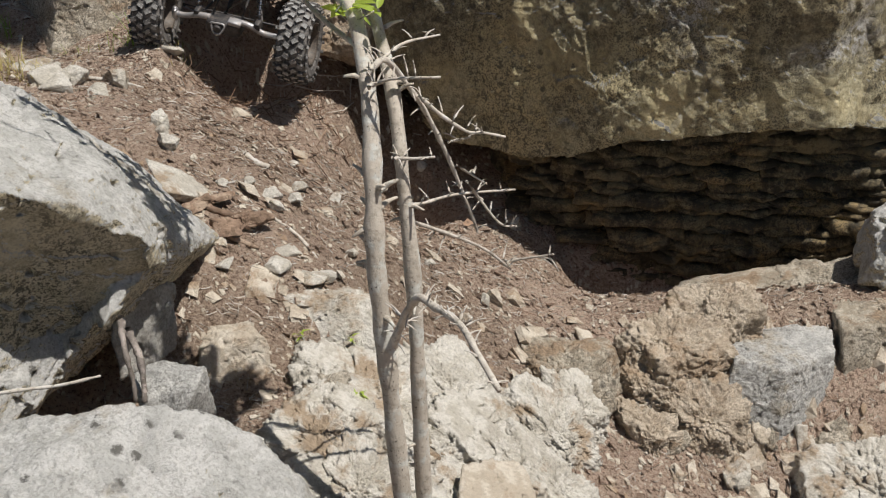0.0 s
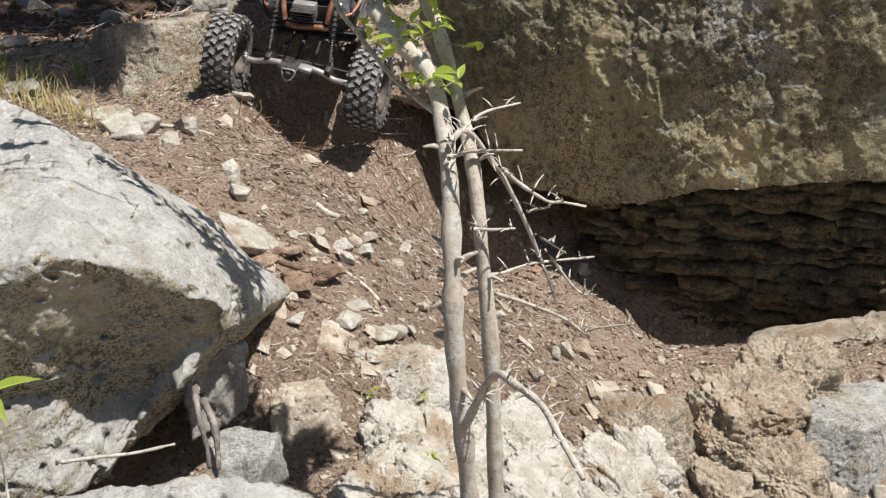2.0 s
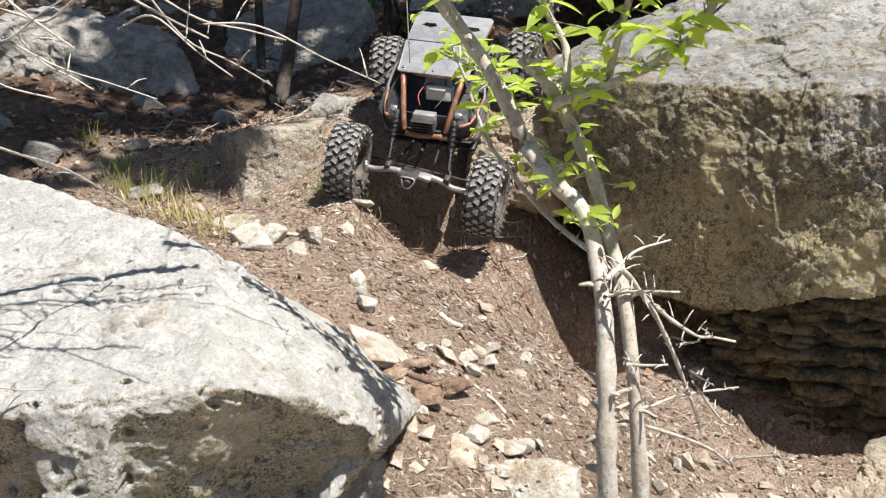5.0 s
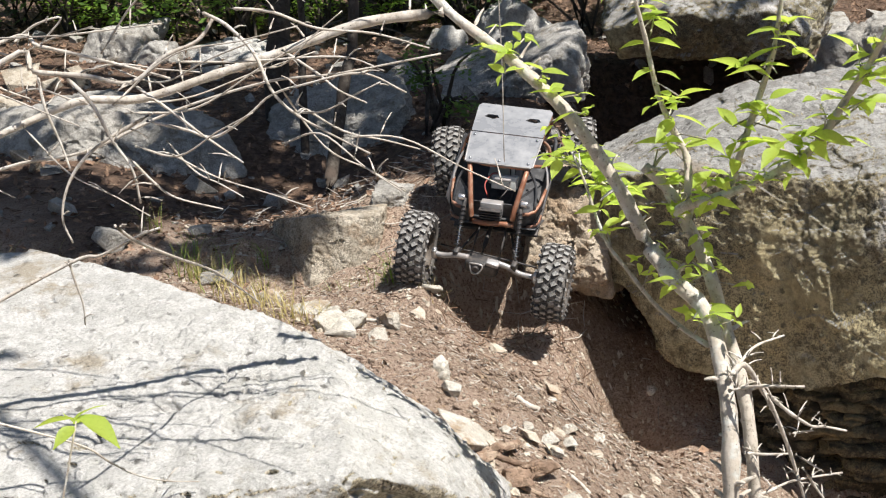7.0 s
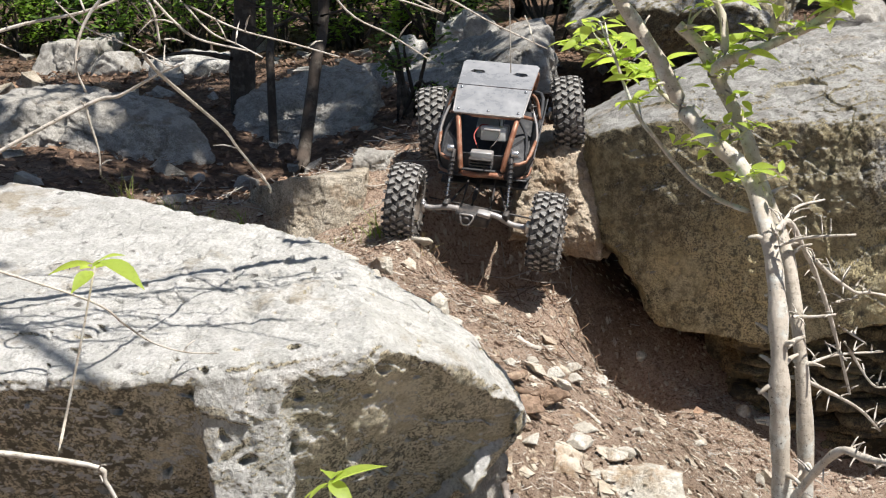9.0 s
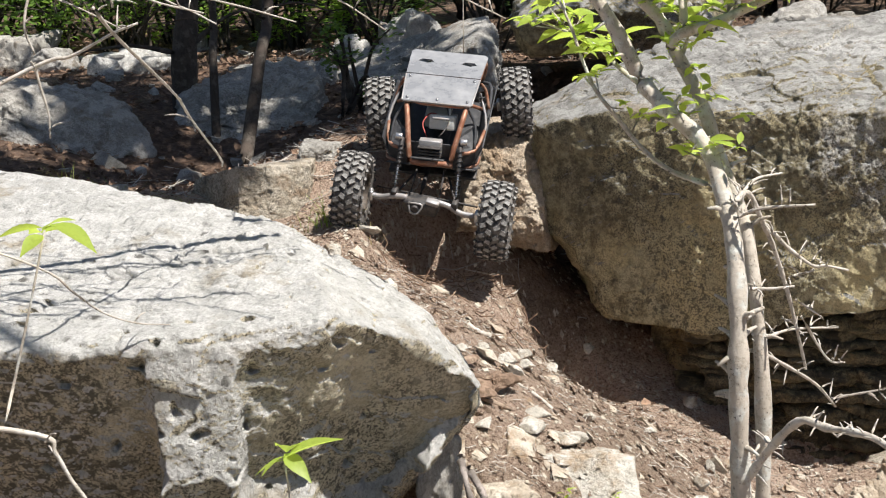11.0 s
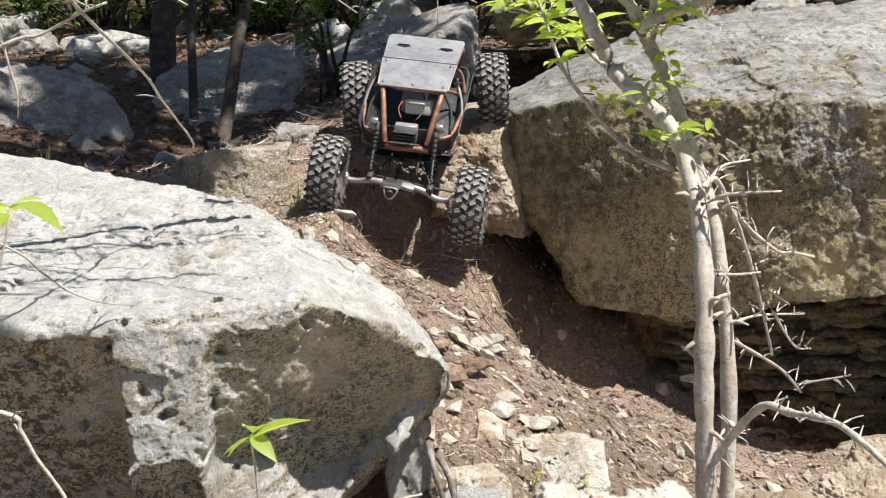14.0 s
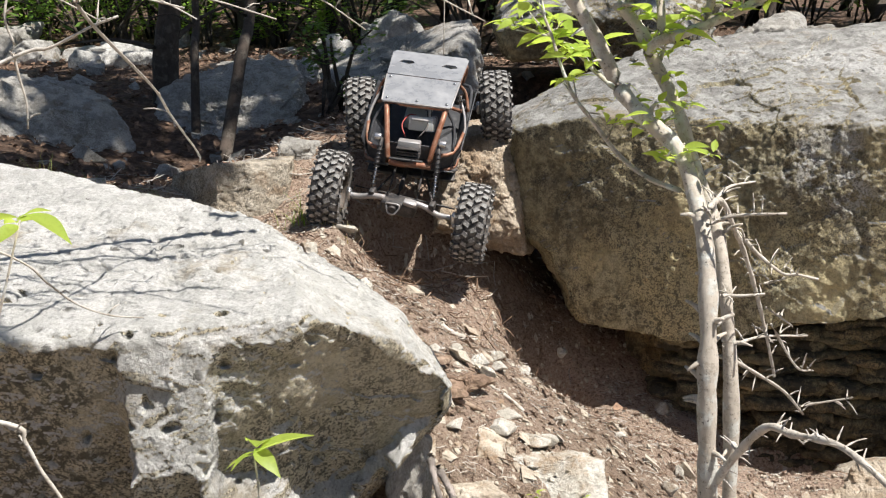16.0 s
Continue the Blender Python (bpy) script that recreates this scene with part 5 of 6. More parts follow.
DEAD.append(([(0.293, 1.340, 0.442), (0.328, 1.370, 0.413), (0.371, 1.400, 0.377), (0.400, 1.420, 0.341)], 0.0024, 5))
DEAD_2 = [
    ([(0.395, 1.420, 0.351), (0.424, 1.410, 0.361), (0.447, 1.400, 0.370)], 0.0016, 2),
    ([(0.353, 1.410, 0.453), (0.387, 1.420, 0.399), (0.407, 1.420, 0.394)], 0.0018, 3),
    ([(0.335, 1.400, 0.502), (0.359, 1.390, 0.512)], 0.0016, 1),
    ([(0.343, 1.400, 0.476), (0.372, 1.400, 0.456)], 0.0016, 1),
    ([(0.275, 1.300, 0.307), (0.289, 1.270, 0.357), (0.310, 1.230, 0.412), (0.329, 1.200, 0.419), (0.354, 1.140, 0.437), (0.372, 1.09, 0.435), (0.39, 1.05, 0.425)], 0.0050, 22),
]
for n, (pts, r, thorns) in enumerate(DEAD + DEAD_2):
    grown("dead_branch", pts, r, r * 0.5, thorns * 2 + 2, 0.02, 20 + n, BARK_DEAD, None, 0.16, "bare grey thorny branch")
rng = random.Random(7)
for line, count, scale in ((STEM_1_TOP[2:6], 12, 0.6), (UP_2, 19, 0.78), (UP_3, 17, 0.78), (RIGHT[3:], 24, 0.78), (STEM_1[6:], 16, 0.55), (UP_4[2:], 26, 0.72), (ARC[5:], 5, 0.6), (ARC[:5], 5, 0.45), (STEM_2[6:], 12, 0.5), (RIGHT[:4], 10, 0.5)):
    pts = [Vector(p) for p in line]
    for _ in range(count):
        k = rng.randrange(len(pts) - 1)
        p = pts[k].lerp(pts[k + 1], rng.random())
        tip = p + Vector((rng.uniform(-0.6, 1.0), rng.uniform(-0.8, 0.8), rng.uniform(-0.4, 0.8))) * rng.uniform(0.012, 0.055)
        piece("twig", [rod([p - BASE, tip - BASE], 0.0013, 0.0008, 5, steps=2)], BARK_PALE, shrub)
        whorl(shrub, tip - BASE, rng, rng.choice((2, 3, 3, 4)), scale)

# a second, leafless shrub whose branches hang over the large boulder
snag = new("dead_shrub")
tagged(snag, "leafless grey dead branches tangled over the boulder", "branches")
snag.location = (-0.62, 1.15, 0.42)
WEB = []
WEB.append(([(-0.042, 1.500, 0.962), (-0.129, 1.480, 0.956), (-0.214, 1.460, 0.931), (-0.286, 1.440, 0.912), (-0.365, 1.420, 0.892), (-0.453, 1.400, 0.887), (-0.58, 1.32, 0.80), (-0.70, 1.2, 0.45)], 0.0060, 10))
WEB.append(([(-0.70, 1.2, 0.8), (-0.475, 1.330, 0.956), (-0.441, 1.330, 0.946), (-0.389, 1.330, 0.941), (-0.342, 1.330, 0.933), (-0.307, 1.340, 0.957), (-0.274, 1.350, 0.970), (-0.257, 1.360, 0.992)], 0.0030, 5))
WEB.append(([(-0.412, 1.330, 0.943), (-0.383, 1.320, 0.917), (-0.361, 1.310, 0.878), (-0.341, 1.300, 0.851), (-0.337, 1.300, 0.815)], 0.0022, 3))
WEB.append(([(-0.342, 1.330, 0.933), (-0.302, 1.320, 0.907), (-0.267, 1.310, 0.883), (-0.226, 1.300, 0.857)], 0.0018, 3))
WEB.append(([(-0.66, 1.25, 0.88), (-0.485, 1.360, 0.970), (-0.444, 1.360, 0.965), (-0.393, 1.350, 0.956), (-0.348, 1.350, 0.944), (-0.304, 1.340, 0.934)], 0.0024, 3))
WEB_2 = []
WEB_2.append(([(-0.330, 1.330, 0.893), (-0.287, 1.320, 0.886), (-0.258, 1.320, 0.878), (-0.219, 1.310, 0.903), (-0.194, 1.310, 0.923), (-0.157, 1.300, 0.936), (-0.101, 1.300, 0.946), (-0.058, 1.300, 0.926)], 0.0017, 4))
WEB_2.append(([(-0.273, 1.360, 0.998), (-0.240, 1.340, 0.987), (-0.212, 1.330, 0.960), (-0.193, 1.310, 0.928), (-0.173, 1.310, 0.905), (-0.140, 1.310, 0.884), (-0.099, 1.309, 0.862)], 0.0020, 5))
WEB_2.append(([(-0.438, 1.330, 0.945), (-0.431, 1.320, 0.912), (-0.421, 1.320, 0.876), (-0.410, 1.310, 0.849)], 0.0018, 2))
WEB_2.append(([(-0.323, 1.330, 0.901), (-0.383, 1.320, 0.869), (-0.412, 1.310, 0.837), (-0.422, 1.300, 0.800), (-0.415, 1.300, 0.772)], 0.0020, 3))
WEB_2.append(([(-0.212, 1.450, 0.935), (-0.170, 1.420, 0.917), (-0.144, 1.400, 0.903), (-0.115, 1.400, 0.889)], 0.0016, 2))
WEB_3 = []
WEB_3.append(([(-0.342, 1.300, 0.863), (-0.322, 1.300, 0.839), (-0.300, 1.300, 0.821), (-0.252, 1.300, 0.808)], 0.0015, 2))
WEB_3.append(([(-0.66, 1.3, 0.78), (-0.528, 1.400, 0.820), (-0.429, 1.400, 0.839), (-0.335, 1.420, 0.876), (-0.226, 1.420, 0.908), (-0.146, 1.420, 0.916), (-0.037, 1.420, 0.935)], 0.0020, 5))
WEB_3.append(([(-0.322, 1.400, 0.937), (-0.252, 1.410, 0.933), (-0.145, 1.420, 0.934), (-0.098, 1.420, 0.918)], 0.0014, 3))
WEB_3.append(([(-0.474, 1.360, 0.967), (-0.446, 1.360, 0.987), (-0.417, 1.360, 0.994), (-0.440, 1.360, 0.970)], 0.0016, 1))
WEB_3.append(([(-0.255, 1.400, 0.992), (-0.208, 1.400, 0.987), (-0.162, 1.400, 0.969), (-0.107, 1.420, 0.958), (-0.049, 1.420, 0.941)], 0.0017, 4))
WEB_3.append(([(-0.329, 1.2, 0.828), (-0.320, 1.23, 0.80), (-0.306, 1.30, 0.755), (-0.298, 1.37, 0.715), (-0.297, 1.43, 0.678), (-0.283, 1.5, 0.62), (-0.285, 1.52, 0.605)], 0.0018, 4))
WEB_3.append(([(-0.55, 1.2, 0.70), (-0.404, 1.250, 0.768), (-0.367, 1.250, 0.778), (-0.327, 1.250, 0.798), (-0.303, 1.250, 0.807)], 0.0020, 3))
WEB_4 = [
    ([(-0.50, 1.08, 0.50), (-0.387, 1.100, 0.471), (-0.374, 1.100, 0.454), (-0.362, 1.100, 0.426), (-0.342, 1.100, 0.390), (-0.32, 1.1, 0.33)], 0.0026, 3),
    ([(-0.52, 1.15, 0.66), (-0.406, 1.200, 0.594), (-0.378, 1.220, 0.560), (-0.359, 1.240, 0.533), (-0.333, 1.260, 0.514), (-0.302, 1.270, 0.508)], 0.0013, 2),
    ([(-0.09, 1.56, 1.0), (-0.05, 1.68, 1.12), (-0.015, 1.82, 1.05), (-0.008, 1.88, 0.85), (-0.008, 1.88, 0.668)], 0.0013, 0),
    ([(-0.401, 1.250, 0.773), (-0.398, 1.250, 0.752), (-0.393, 1.250, 0.726), (-0.394, 1.250, 0.702)], 0.0014, 2),
]
for n, (pts, r, thorns) in enumerate(WEB + WEB_2 + WEB_3 + WEB_4):
    grown("branch", pts, r, r * 0.55, thorns, 0.03, 50 + n, BARK_DEAD, snag, 0.10)
rng = random.Random(19)
for n in range(26):
    p = Vector((rng.uniform(-0.62, -0.08), rng.uniform(1.3, 1.5), rng.uniform(0.84, 0.99)))
    way = Vector((rng.uniform(0.3, 1), rng.uniform(-0.3, 0.3), rng.uniform(-0.5, 0.35))).normalized() * rng.uniform(0.08, 0.24)
    bend = Vector((0, 0, rng.uniform(-0.03, 0.03)))
    grown("branch", [p, p + way * 0.35 + bend, p + way * 0.7 + bend * 0.4, p + way], rng.uniform(0.0009, 0.0016), 0.0007, 2, 0.03, 90 + n, BARK_DEAD, snag, 0.1)


def seedling(x, y, z, height, count, scale, seed, label, lean=(0, 0)):
    r = random.Random(seed)
    ob = new("seedling")
    ob.location = (x, y, z)
    tagged(ob, label, "seedling")
    top = Vector((lean[0], lean[1], height))
    piece("stem", [rod([(0, 0, -0.02), top * 0.5 + Vector((0.004, 0, 0)), top], 0.0016, 0.001, 6)], BARK_PALE, ob)
    whorl(ob, top, r, count, scale, 0.25)
    return ob


seedling(-0.19, 1.215, 0.262, 0.128, 6, 1.05, 3, "bright green seedling in front of the large boulder")
seedling(-0.43, 1.13, 0.475, 0.165, 6, 1.0, 5, "bright green leafy sprout beside the large boulder", (0.05, 0.03))
for n, (x, y, h) in enumerate(((0.13, 1.625, 0.03), (0.155, 1.64, 0.035), (0.185, 1.665, 0.03), (0.12, 1.65, 0.025), (0.205, 1.54, 0.03))):
    seedling(x, y, ground_at(x, y), h, 5, 0.32, 30 + n, "tiny yellow-green herb among the stones")


STRAW = leafy("grass_straw", (0.52, 0.43, 0.20), (0.42, 0.36, 0.14), 0.3)
GREEN = leafy("grass_fresh", (0.17, 0.30, 0.05), (0.30, 0.42, 0.08), 0.4)


def blades(name, x, y, count, height, spread, seed, label, mat=GRASS):
    """A tuft of bent grass blades, one mesh."""
    r = random.Random(seed)
    verts, faces = [], []
    for _ in range(count):
        px, py = x + r.gauss(0, spread * 0.35), y + r.gauss(0, spread * 0.35)
        pz = float(ground_z(px, py, False)[0]) - 0.004
        a, h, out = r.uniform(0, 6.28), height * r.uniform(0.4, 1.15), r.uniform(0.2, 1.0)
        side = Vector((-math.sin(a), math.cos(a), 0)) * 0.0011
        n = len(verts)
        for k in range(5):
            t = k / 4
            p = Vector((px + math.cos(a) * out * h * t * t, py + math.sin(a) * out * h * t * t, pz + h * t * (1 - 0.35 * out * t)))
            w = 1 - 0.85 * t
            verts += [tuple(p - side * w - Vector((x, y, 0))), tuple(p + side * w - Vector((x, y, 0)))]
        faces += [(n + 2 * k, n + 2 * k + 1, n + 2 * k + 3, n + 2 * k + 2) for k in range(4)]
    ob = new(name, mesh_of(name, verts, faces, mat))
    ob.location = (x, y, 0)
    return tagged(ob, label, "grass", kind="stuff")


for n, (x, y, c, h, s) in enumerate(((-0.65, 2.41, 26, 0.09, 0.05), (-0.52, 2.40, 14, 0.06, 0.04), (-0.28, 2.41, 20, 0.05, 0.06), (-0.36, 2.36, 18, 0.035, 0.06), (-0.58, 2.33, 26, 0.03, 0.08), (-0.47, 2.30, 18, 0.03, 0.05), (-0.80, 2.62, 16, 0.08, 0.05), (-0.20, 2.44, 22, 0.035, 0.05), (0.30, 2.86, 24, 0.12, 0.06))):
    blades("grass_tuft", x, y, c, h, s, 200 + n, "thin dry yellow-green grass tuft in the soil")
for n, (x, y, c, h, w) in enumerate(((-0.59, 2.39, 40, 0.07, 0.09), (-0.484, 2.21, 70, 0.06, 0.10), (-0.645, 2.42, 30, 0.07, 0.07), (-1.036, 2.42, 30, 0.07, 0.08), (-0.408, 2.11, 60, 0.05, 0.10), (-0.36, 2.10, 40, 0.045, 0.08), (-0.20, 2.33, 26, 0.05, 0.06))):
    blades("grass_tuft", x, y, c, h, w, 240 + n, "straw-yellow dry grass tuft beside the large boulder", STRAW)
for n, (x, y) in enumerate(((-0.264, 2.36), (-0.681, 2.51), (-0.54, 2.52), (-0.60, 2.44))):
    blades("grass_tuft", x, y, 14, 0.085, 0.035, 260 + n, "fresh green grass tuft on the bank", GREEN)


# ---- the wood behind ----
def leaf_cloud(name, centres, count, size, seed, mat, parent=None, flat=0.5):
    """Many small pointed leaves gathered round the centres, as one mesh with an uneven outline."""
    r = np.random.RandomState(seed)
    C = np.array(centres)
    pick = r.randint(len(C), size=count)
    rad = C[pick, 3]
    d = r.normal(size=(count, 3))
    d /= np.linalg.norm(d, axis=1)[:, None]
    P = C[pick, :3] + d * (rad * r.uniform(0.15, 1.0, count) ** 0.6)[:, None] * (1, 1, 0.8)
    a = r.uniform(0, 2 * np.pi, count)
    tilt = r.uniform(-flat, flat, (count, 2))
    U = np.stack([np.cos(a), np.sin(a), tilt[:, 0]], 1)
    V = np.stack([-np.sin(a), np.cos(a), tilt[:, 1]], 1)
    L = (size * r.uniform(0.6, 1.4, count))[:, None]
    quad = np.stack([P, P + U * L * 0.5 + V * L * 0.22, P + U * L, P + U * L * 0.5 - V * L * 0.22], 1).reshape(-1, 3)
    faces = np.arange(count * 4).reshape(-1, 4)
    ob = new(name, mesh_of(name, quad, faces, mat, False))
    ob.parent = parent
    return ob


def wood_tree(x, y, height, r, lean, crown, leaves, size, seed, label, mat=LEAF_DARK):
    """A trunk that tapers and forks into limbs, with a crown of loose clumps."""
    rg = random.Random(seed)
    z0 = ground_at(x, y)
    ob = new("tree")
    ob.location = (x, y, z0)
    tagged(ob, label, "tree")
    top = Vector((lean[0], lean[1], height))
    pts = [Vector((0, 0, -0.05)), top * 0.3 + Vector((rg.uniform(-1, 1), rg.uniform(-1, 1), 0)) * r * 1.5, top * 0.65 + Vector((rg.uniform(-1, 1), rg.uniform(-1, 1), 0)) * r * 2, top]
    piece("trunk", [rod(pts, r, r * 0.35, 10, 0.08, seed, 6)], BARK_DARK, ob)
    clumps = []
    for (cx, cy, cz, cr) in crown:
        aim = Vector((cx - x, cy - y, cz - z0))
        t = rg.uniform(0.45, 0.8)
        start_at = top * t
        piece("limb", [rod([start_at, start_at.lerp(aim, 0.5) + Vector((0, 0, 0.1)), aim], r * 0.4, r * 0.1, 7, 0.1, seed + 1, 4)], BARK_DARK, ob)
        for _ in range(9):
            v = Vector((rg.gauss(0, 1), rg.gauss(0, 1), rg.gauss(0, 0.6))) * cr * 0.55
            clumps.append((*(aim + v), cr * rg.uniform(0.25, 0.5)))
    if leaves:
        leaf_cloud("crown", clumps, leaves, size, seed + 2, mat, ob)
    return ob


# trees added to shade the wood floor, their crowns out of view along the sun's path
SHADE = [(-1.65, 4.55), (-0.66, 3.72), (-0.5, 5.3), (-1.9, 5.9), (0.2, 5.9), (-2.7, 4.7), (-0.95, 3.25), (0.15, 4.35), (0.36, 3.7), (-1.25, 3.2), (-0.66, 3.45), (-0.94, 2.72), (-1.3, 2.60), (-1.6, 2.60), (-0.40, 3.08)]
for n, (tx, ty) in enumerate(SHADE):
    cz = 2.5 + 0.35 * (n % 3)
    cx, cy = tx + SUN_TO.x / SUN_TO.z * cz, ty + SUN_TO.y / SUN_TO.z * cz
    wide = 0.75 if n in (0, 2, 3, 4, 5) else 0.22 if n == 14 else 0.32 if n > 10 else 0.42
    wood_tree(cx + 0.4, max(cy + 0.8, 5.6), cz + 0.6, 0.06, (-0.3, -0.3, 0), [(cx, cy, cz + 0.15, wide), (cx + 0.3, cy + 0.4, cz + 0.5, wide * 0.8), (cx - 0.4, cy + 0.2, cz + 0.3, wide * 0.8)][:1 if 10 < n < 14 else 3], (120 if n in (0, 2, 3, 4, 5) else 420 if n == 1 else 25 if n == 6 else 200 if n == 7 else 60 if n == 8 else 480) if n < 9 else 12 if n == 9 else 1300 if n == 10 else 700 if n == 12 else 750 if n < 14 else 1400, 0.10 if n < 9 else 0.08, 300 + n, "dark slender tree with a loose green crown, added to shade the wood floor")

# unseen tree, added to throw a soft patch of leaf shade on the large boulder
cx, cy = -0.80 + SUN_TO.x / SUN_TO.z * 2.4, 1.63 + SUN_TO.y / SUN_TO.z * 2.4
wood_tree(1.9, -1.1, 3.3, 0.07, (-0.2, 0.3, 0), [(cx, cy + 0.02, 2.9, 0.12)], 60, 0.07, 340, "unseen slender tree added to cast leaf shade on the large boulder")

# slim trunks that stand in view
TRUNKS = []
TRUNKS.append(([(-0.725, 3.5, 0.12), (-0.735, 3.55, 0.36), (-0.72, 3.62, 0.62), (-0.70, 3.8, 1.6), (-0.8, 4.0, 2.6)], 0.036))
TRUNKS.append(([(-0.515, 3.05, 0.2), (-0.485, 3.2, 0.44), (-0.475, 3.35, 0.6), (-0.46, 3.5, 1.4), (-0.44, 3.6, 2.3)], 0.016))
TRUNKS.append(([(-0.62, 3.3, 0.15), (-0.63, 3.4, 0.42), (-0.64, 3.5, 0.6), (-0.66, 3.6, 1.8)], 0.012))
TRUNKS.append(([(-0.7, 4.9, 0.1), (-0.74, 5.0, 0.8), (-0.7, 5.1, 2.2)], 0.04))
TRUNKS.append(([(-1.9, 5.2, 0.1), (-1.85, 5.2, 0.9), (-1.9, 5.3, 2.4)], 0.05))
TRUNKS.append(([(-1.35, 5.6, 0.1), (-1.3, 5.6, 0.9), (-1.32, 5.7, 2.4)], 0.045))
TRUNKS.append(([(0.35, 6.6, 0.1), (0.33, 6.6, 1.0), (0.36, 6.7, 2.4)], 0.05))
TRUNKS.append(([(1.27, 5.4, 0.1), (1.25, 5.4, 0.8), (1.3, 5.5, 2.4)], 0.024))
TRUNKS.append(([(1.75, 6.0, 0.1), (1.72, 6.0, 1.0), (1.8, 6.2, 2.4)], 0.026))
TRUNKS.append(([(-0.2, 7.2, 0.1), (-0.22, 7.2, 1.0), (-0.2, 7.4, 2.4)], 0.05))
for n, (pts, r) in enumerate(TRUNKS):
    base = Vector(pts[0])
    t = new("tree")
    t.location = base
    tagged(t, "dark slender bare trunk rising from the wood floor", "tree", "trunks in the wood")
    piece("trunk", [rod([Vector(p) - base for p in pts], r, r * 0.6, 10, 0.07, 400 + n, 6)], BARK_DARK, t)
    rg = random.Random(430 + n)
    for _ in range(5):
        k = rg.uniform(0.25, 0.9)
        i = min(int(k * (len(pts) - 1)), len(pts) - 2)
        p = Vector(pts[i]).lerp(Vector(pts[i + 1]), rg.random()) - base
        q = p + Vector((rg.uniform(-1, 1), rg.uniform(-1, 0.4), rg.uniform(-0.2, 0.9))) * rg.uniform(0.12, 0.35)
        piece("limb", [rod([p, p.lerp(q, 0.5) + Vector((0, 0, 0.02)), q], r * 0.25, 0.0015, 6, 0.1, n, 3)], BARK_DARK, t)


def bush(x, y, wide, high, leaves, size, seed, label, mat=LEAF_DARK):
    rg = random.Random(seed)
    z0 = ground_at(x, y)
    ob = new("bush")
    ob.location = (x, y, z0)
    tagged(ob, label, "bush", "undergrowth")
    clumps = []
    for _ in range(10):
        tip = Vector((rg.uniform(-1, 1) * wide * 0.5, rg.uniform(-1, 1) * wide * 0.35, rg.uniform(0.3, 1.0) * high))
        piece("stem", [rod([(rg.uniform(-0.04, 0.04), rg.uniform(-0.04, 0.04), -0.02), tip * 0.5 + Vector((0, 0, 0.05)), tip], 0.006, 0.002, 6, 0.1, seed, 3)], BARK_DARK, ob)
        clumps += [(*tip, 0.16 * wide), (*(tip * 0.75), 0.13 * wide)]
    leaf_cloud("foliage", clumps, leaves, size, seed, mat, ob)
    return ob


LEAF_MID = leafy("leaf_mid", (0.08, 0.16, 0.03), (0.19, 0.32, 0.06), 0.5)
rg = random.Random(44)
for n in range(22):
    x = -2.6 + 3.0 * (n % 11) / 10 + rg.uniform(-0.15, 0.15) + (0 if n < 11 else 0.9 * (n - 11) / 10)
    y = (5.0 if n < 11 else 6.4) + rg.uniform(-0.2, 0.4)
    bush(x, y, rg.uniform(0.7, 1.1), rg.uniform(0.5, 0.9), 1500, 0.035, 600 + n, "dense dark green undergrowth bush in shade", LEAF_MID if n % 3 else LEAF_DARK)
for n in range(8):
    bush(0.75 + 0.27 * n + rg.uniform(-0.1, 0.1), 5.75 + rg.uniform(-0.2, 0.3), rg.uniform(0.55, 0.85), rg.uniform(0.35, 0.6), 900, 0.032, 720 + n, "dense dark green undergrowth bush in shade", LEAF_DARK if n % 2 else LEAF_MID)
# brighter copy of the undergrowth green: the dappled light is in the colour
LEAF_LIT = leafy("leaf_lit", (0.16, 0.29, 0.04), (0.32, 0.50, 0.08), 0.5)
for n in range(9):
    bush(-2.0 + 0.21 * n + rg.uniform(-0.08, 0.08), 4.95 + rg.uniform(-0.1, 0.3), rg.uniform(0.35, 0.6), rg.uniform(0.3, 0.5), 700, 0.026, 670 + n, "undergrowth bush with dappled light put into its bright green leaves", LEAF_LIT)
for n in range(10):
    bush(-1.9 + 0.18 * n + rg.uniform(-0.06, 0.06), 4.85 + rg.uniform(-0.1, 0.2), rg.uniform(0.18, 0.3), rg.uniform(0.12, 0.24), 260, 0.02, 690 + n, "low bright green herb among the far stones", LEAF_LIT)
bush(-0.28, 3.35, 0.22, 0.22, 500, 0.018, 650, "small green juniper-like bush behind the toy car", LEAF_MID)
bush(0.55, 3.05, 0.16, 0.16, 260, 0.02, 651, "small green bush by the huge boulder", LEAF_MID)

# thick woods added all round, out of view, only to hold back the low sky
rg = random.Random(71)
for n in range(11):
    a = radians(105 + 330 * n / 11 + rg.uniform(-6, 6))
    d = rg.uniform(5.0, 7.0)
    x, y = d * math.sin(a), 1.5 + d * math.cos(a)
    if y > 4.5 and abs(x) < 4.0:
        continue
    wood_tree(x, y, 3.0, 0.08, (0, 0, 0), [(x, y, ground_at(x, y) + h, 1.1) for h in (0.9, 2.0, 3.0)], 1100, 0.30, 700 + n, "tall leafy tree added out of view to hold back the low sky")


# ---- loose stuff on the ground ----
def scatter(count, seed, box, keep=None):
    r = np.random.RandomState(seed)
    x, y = r.uniform(box[0], box[1], count), r.uniform(box[2], box[3], count)
    if keep is not None:
        ok = r.uniform(size=count) < keep(x, y)
        x, y = x[ok], y[ok]
    return x, y, ground_z(x, y), r


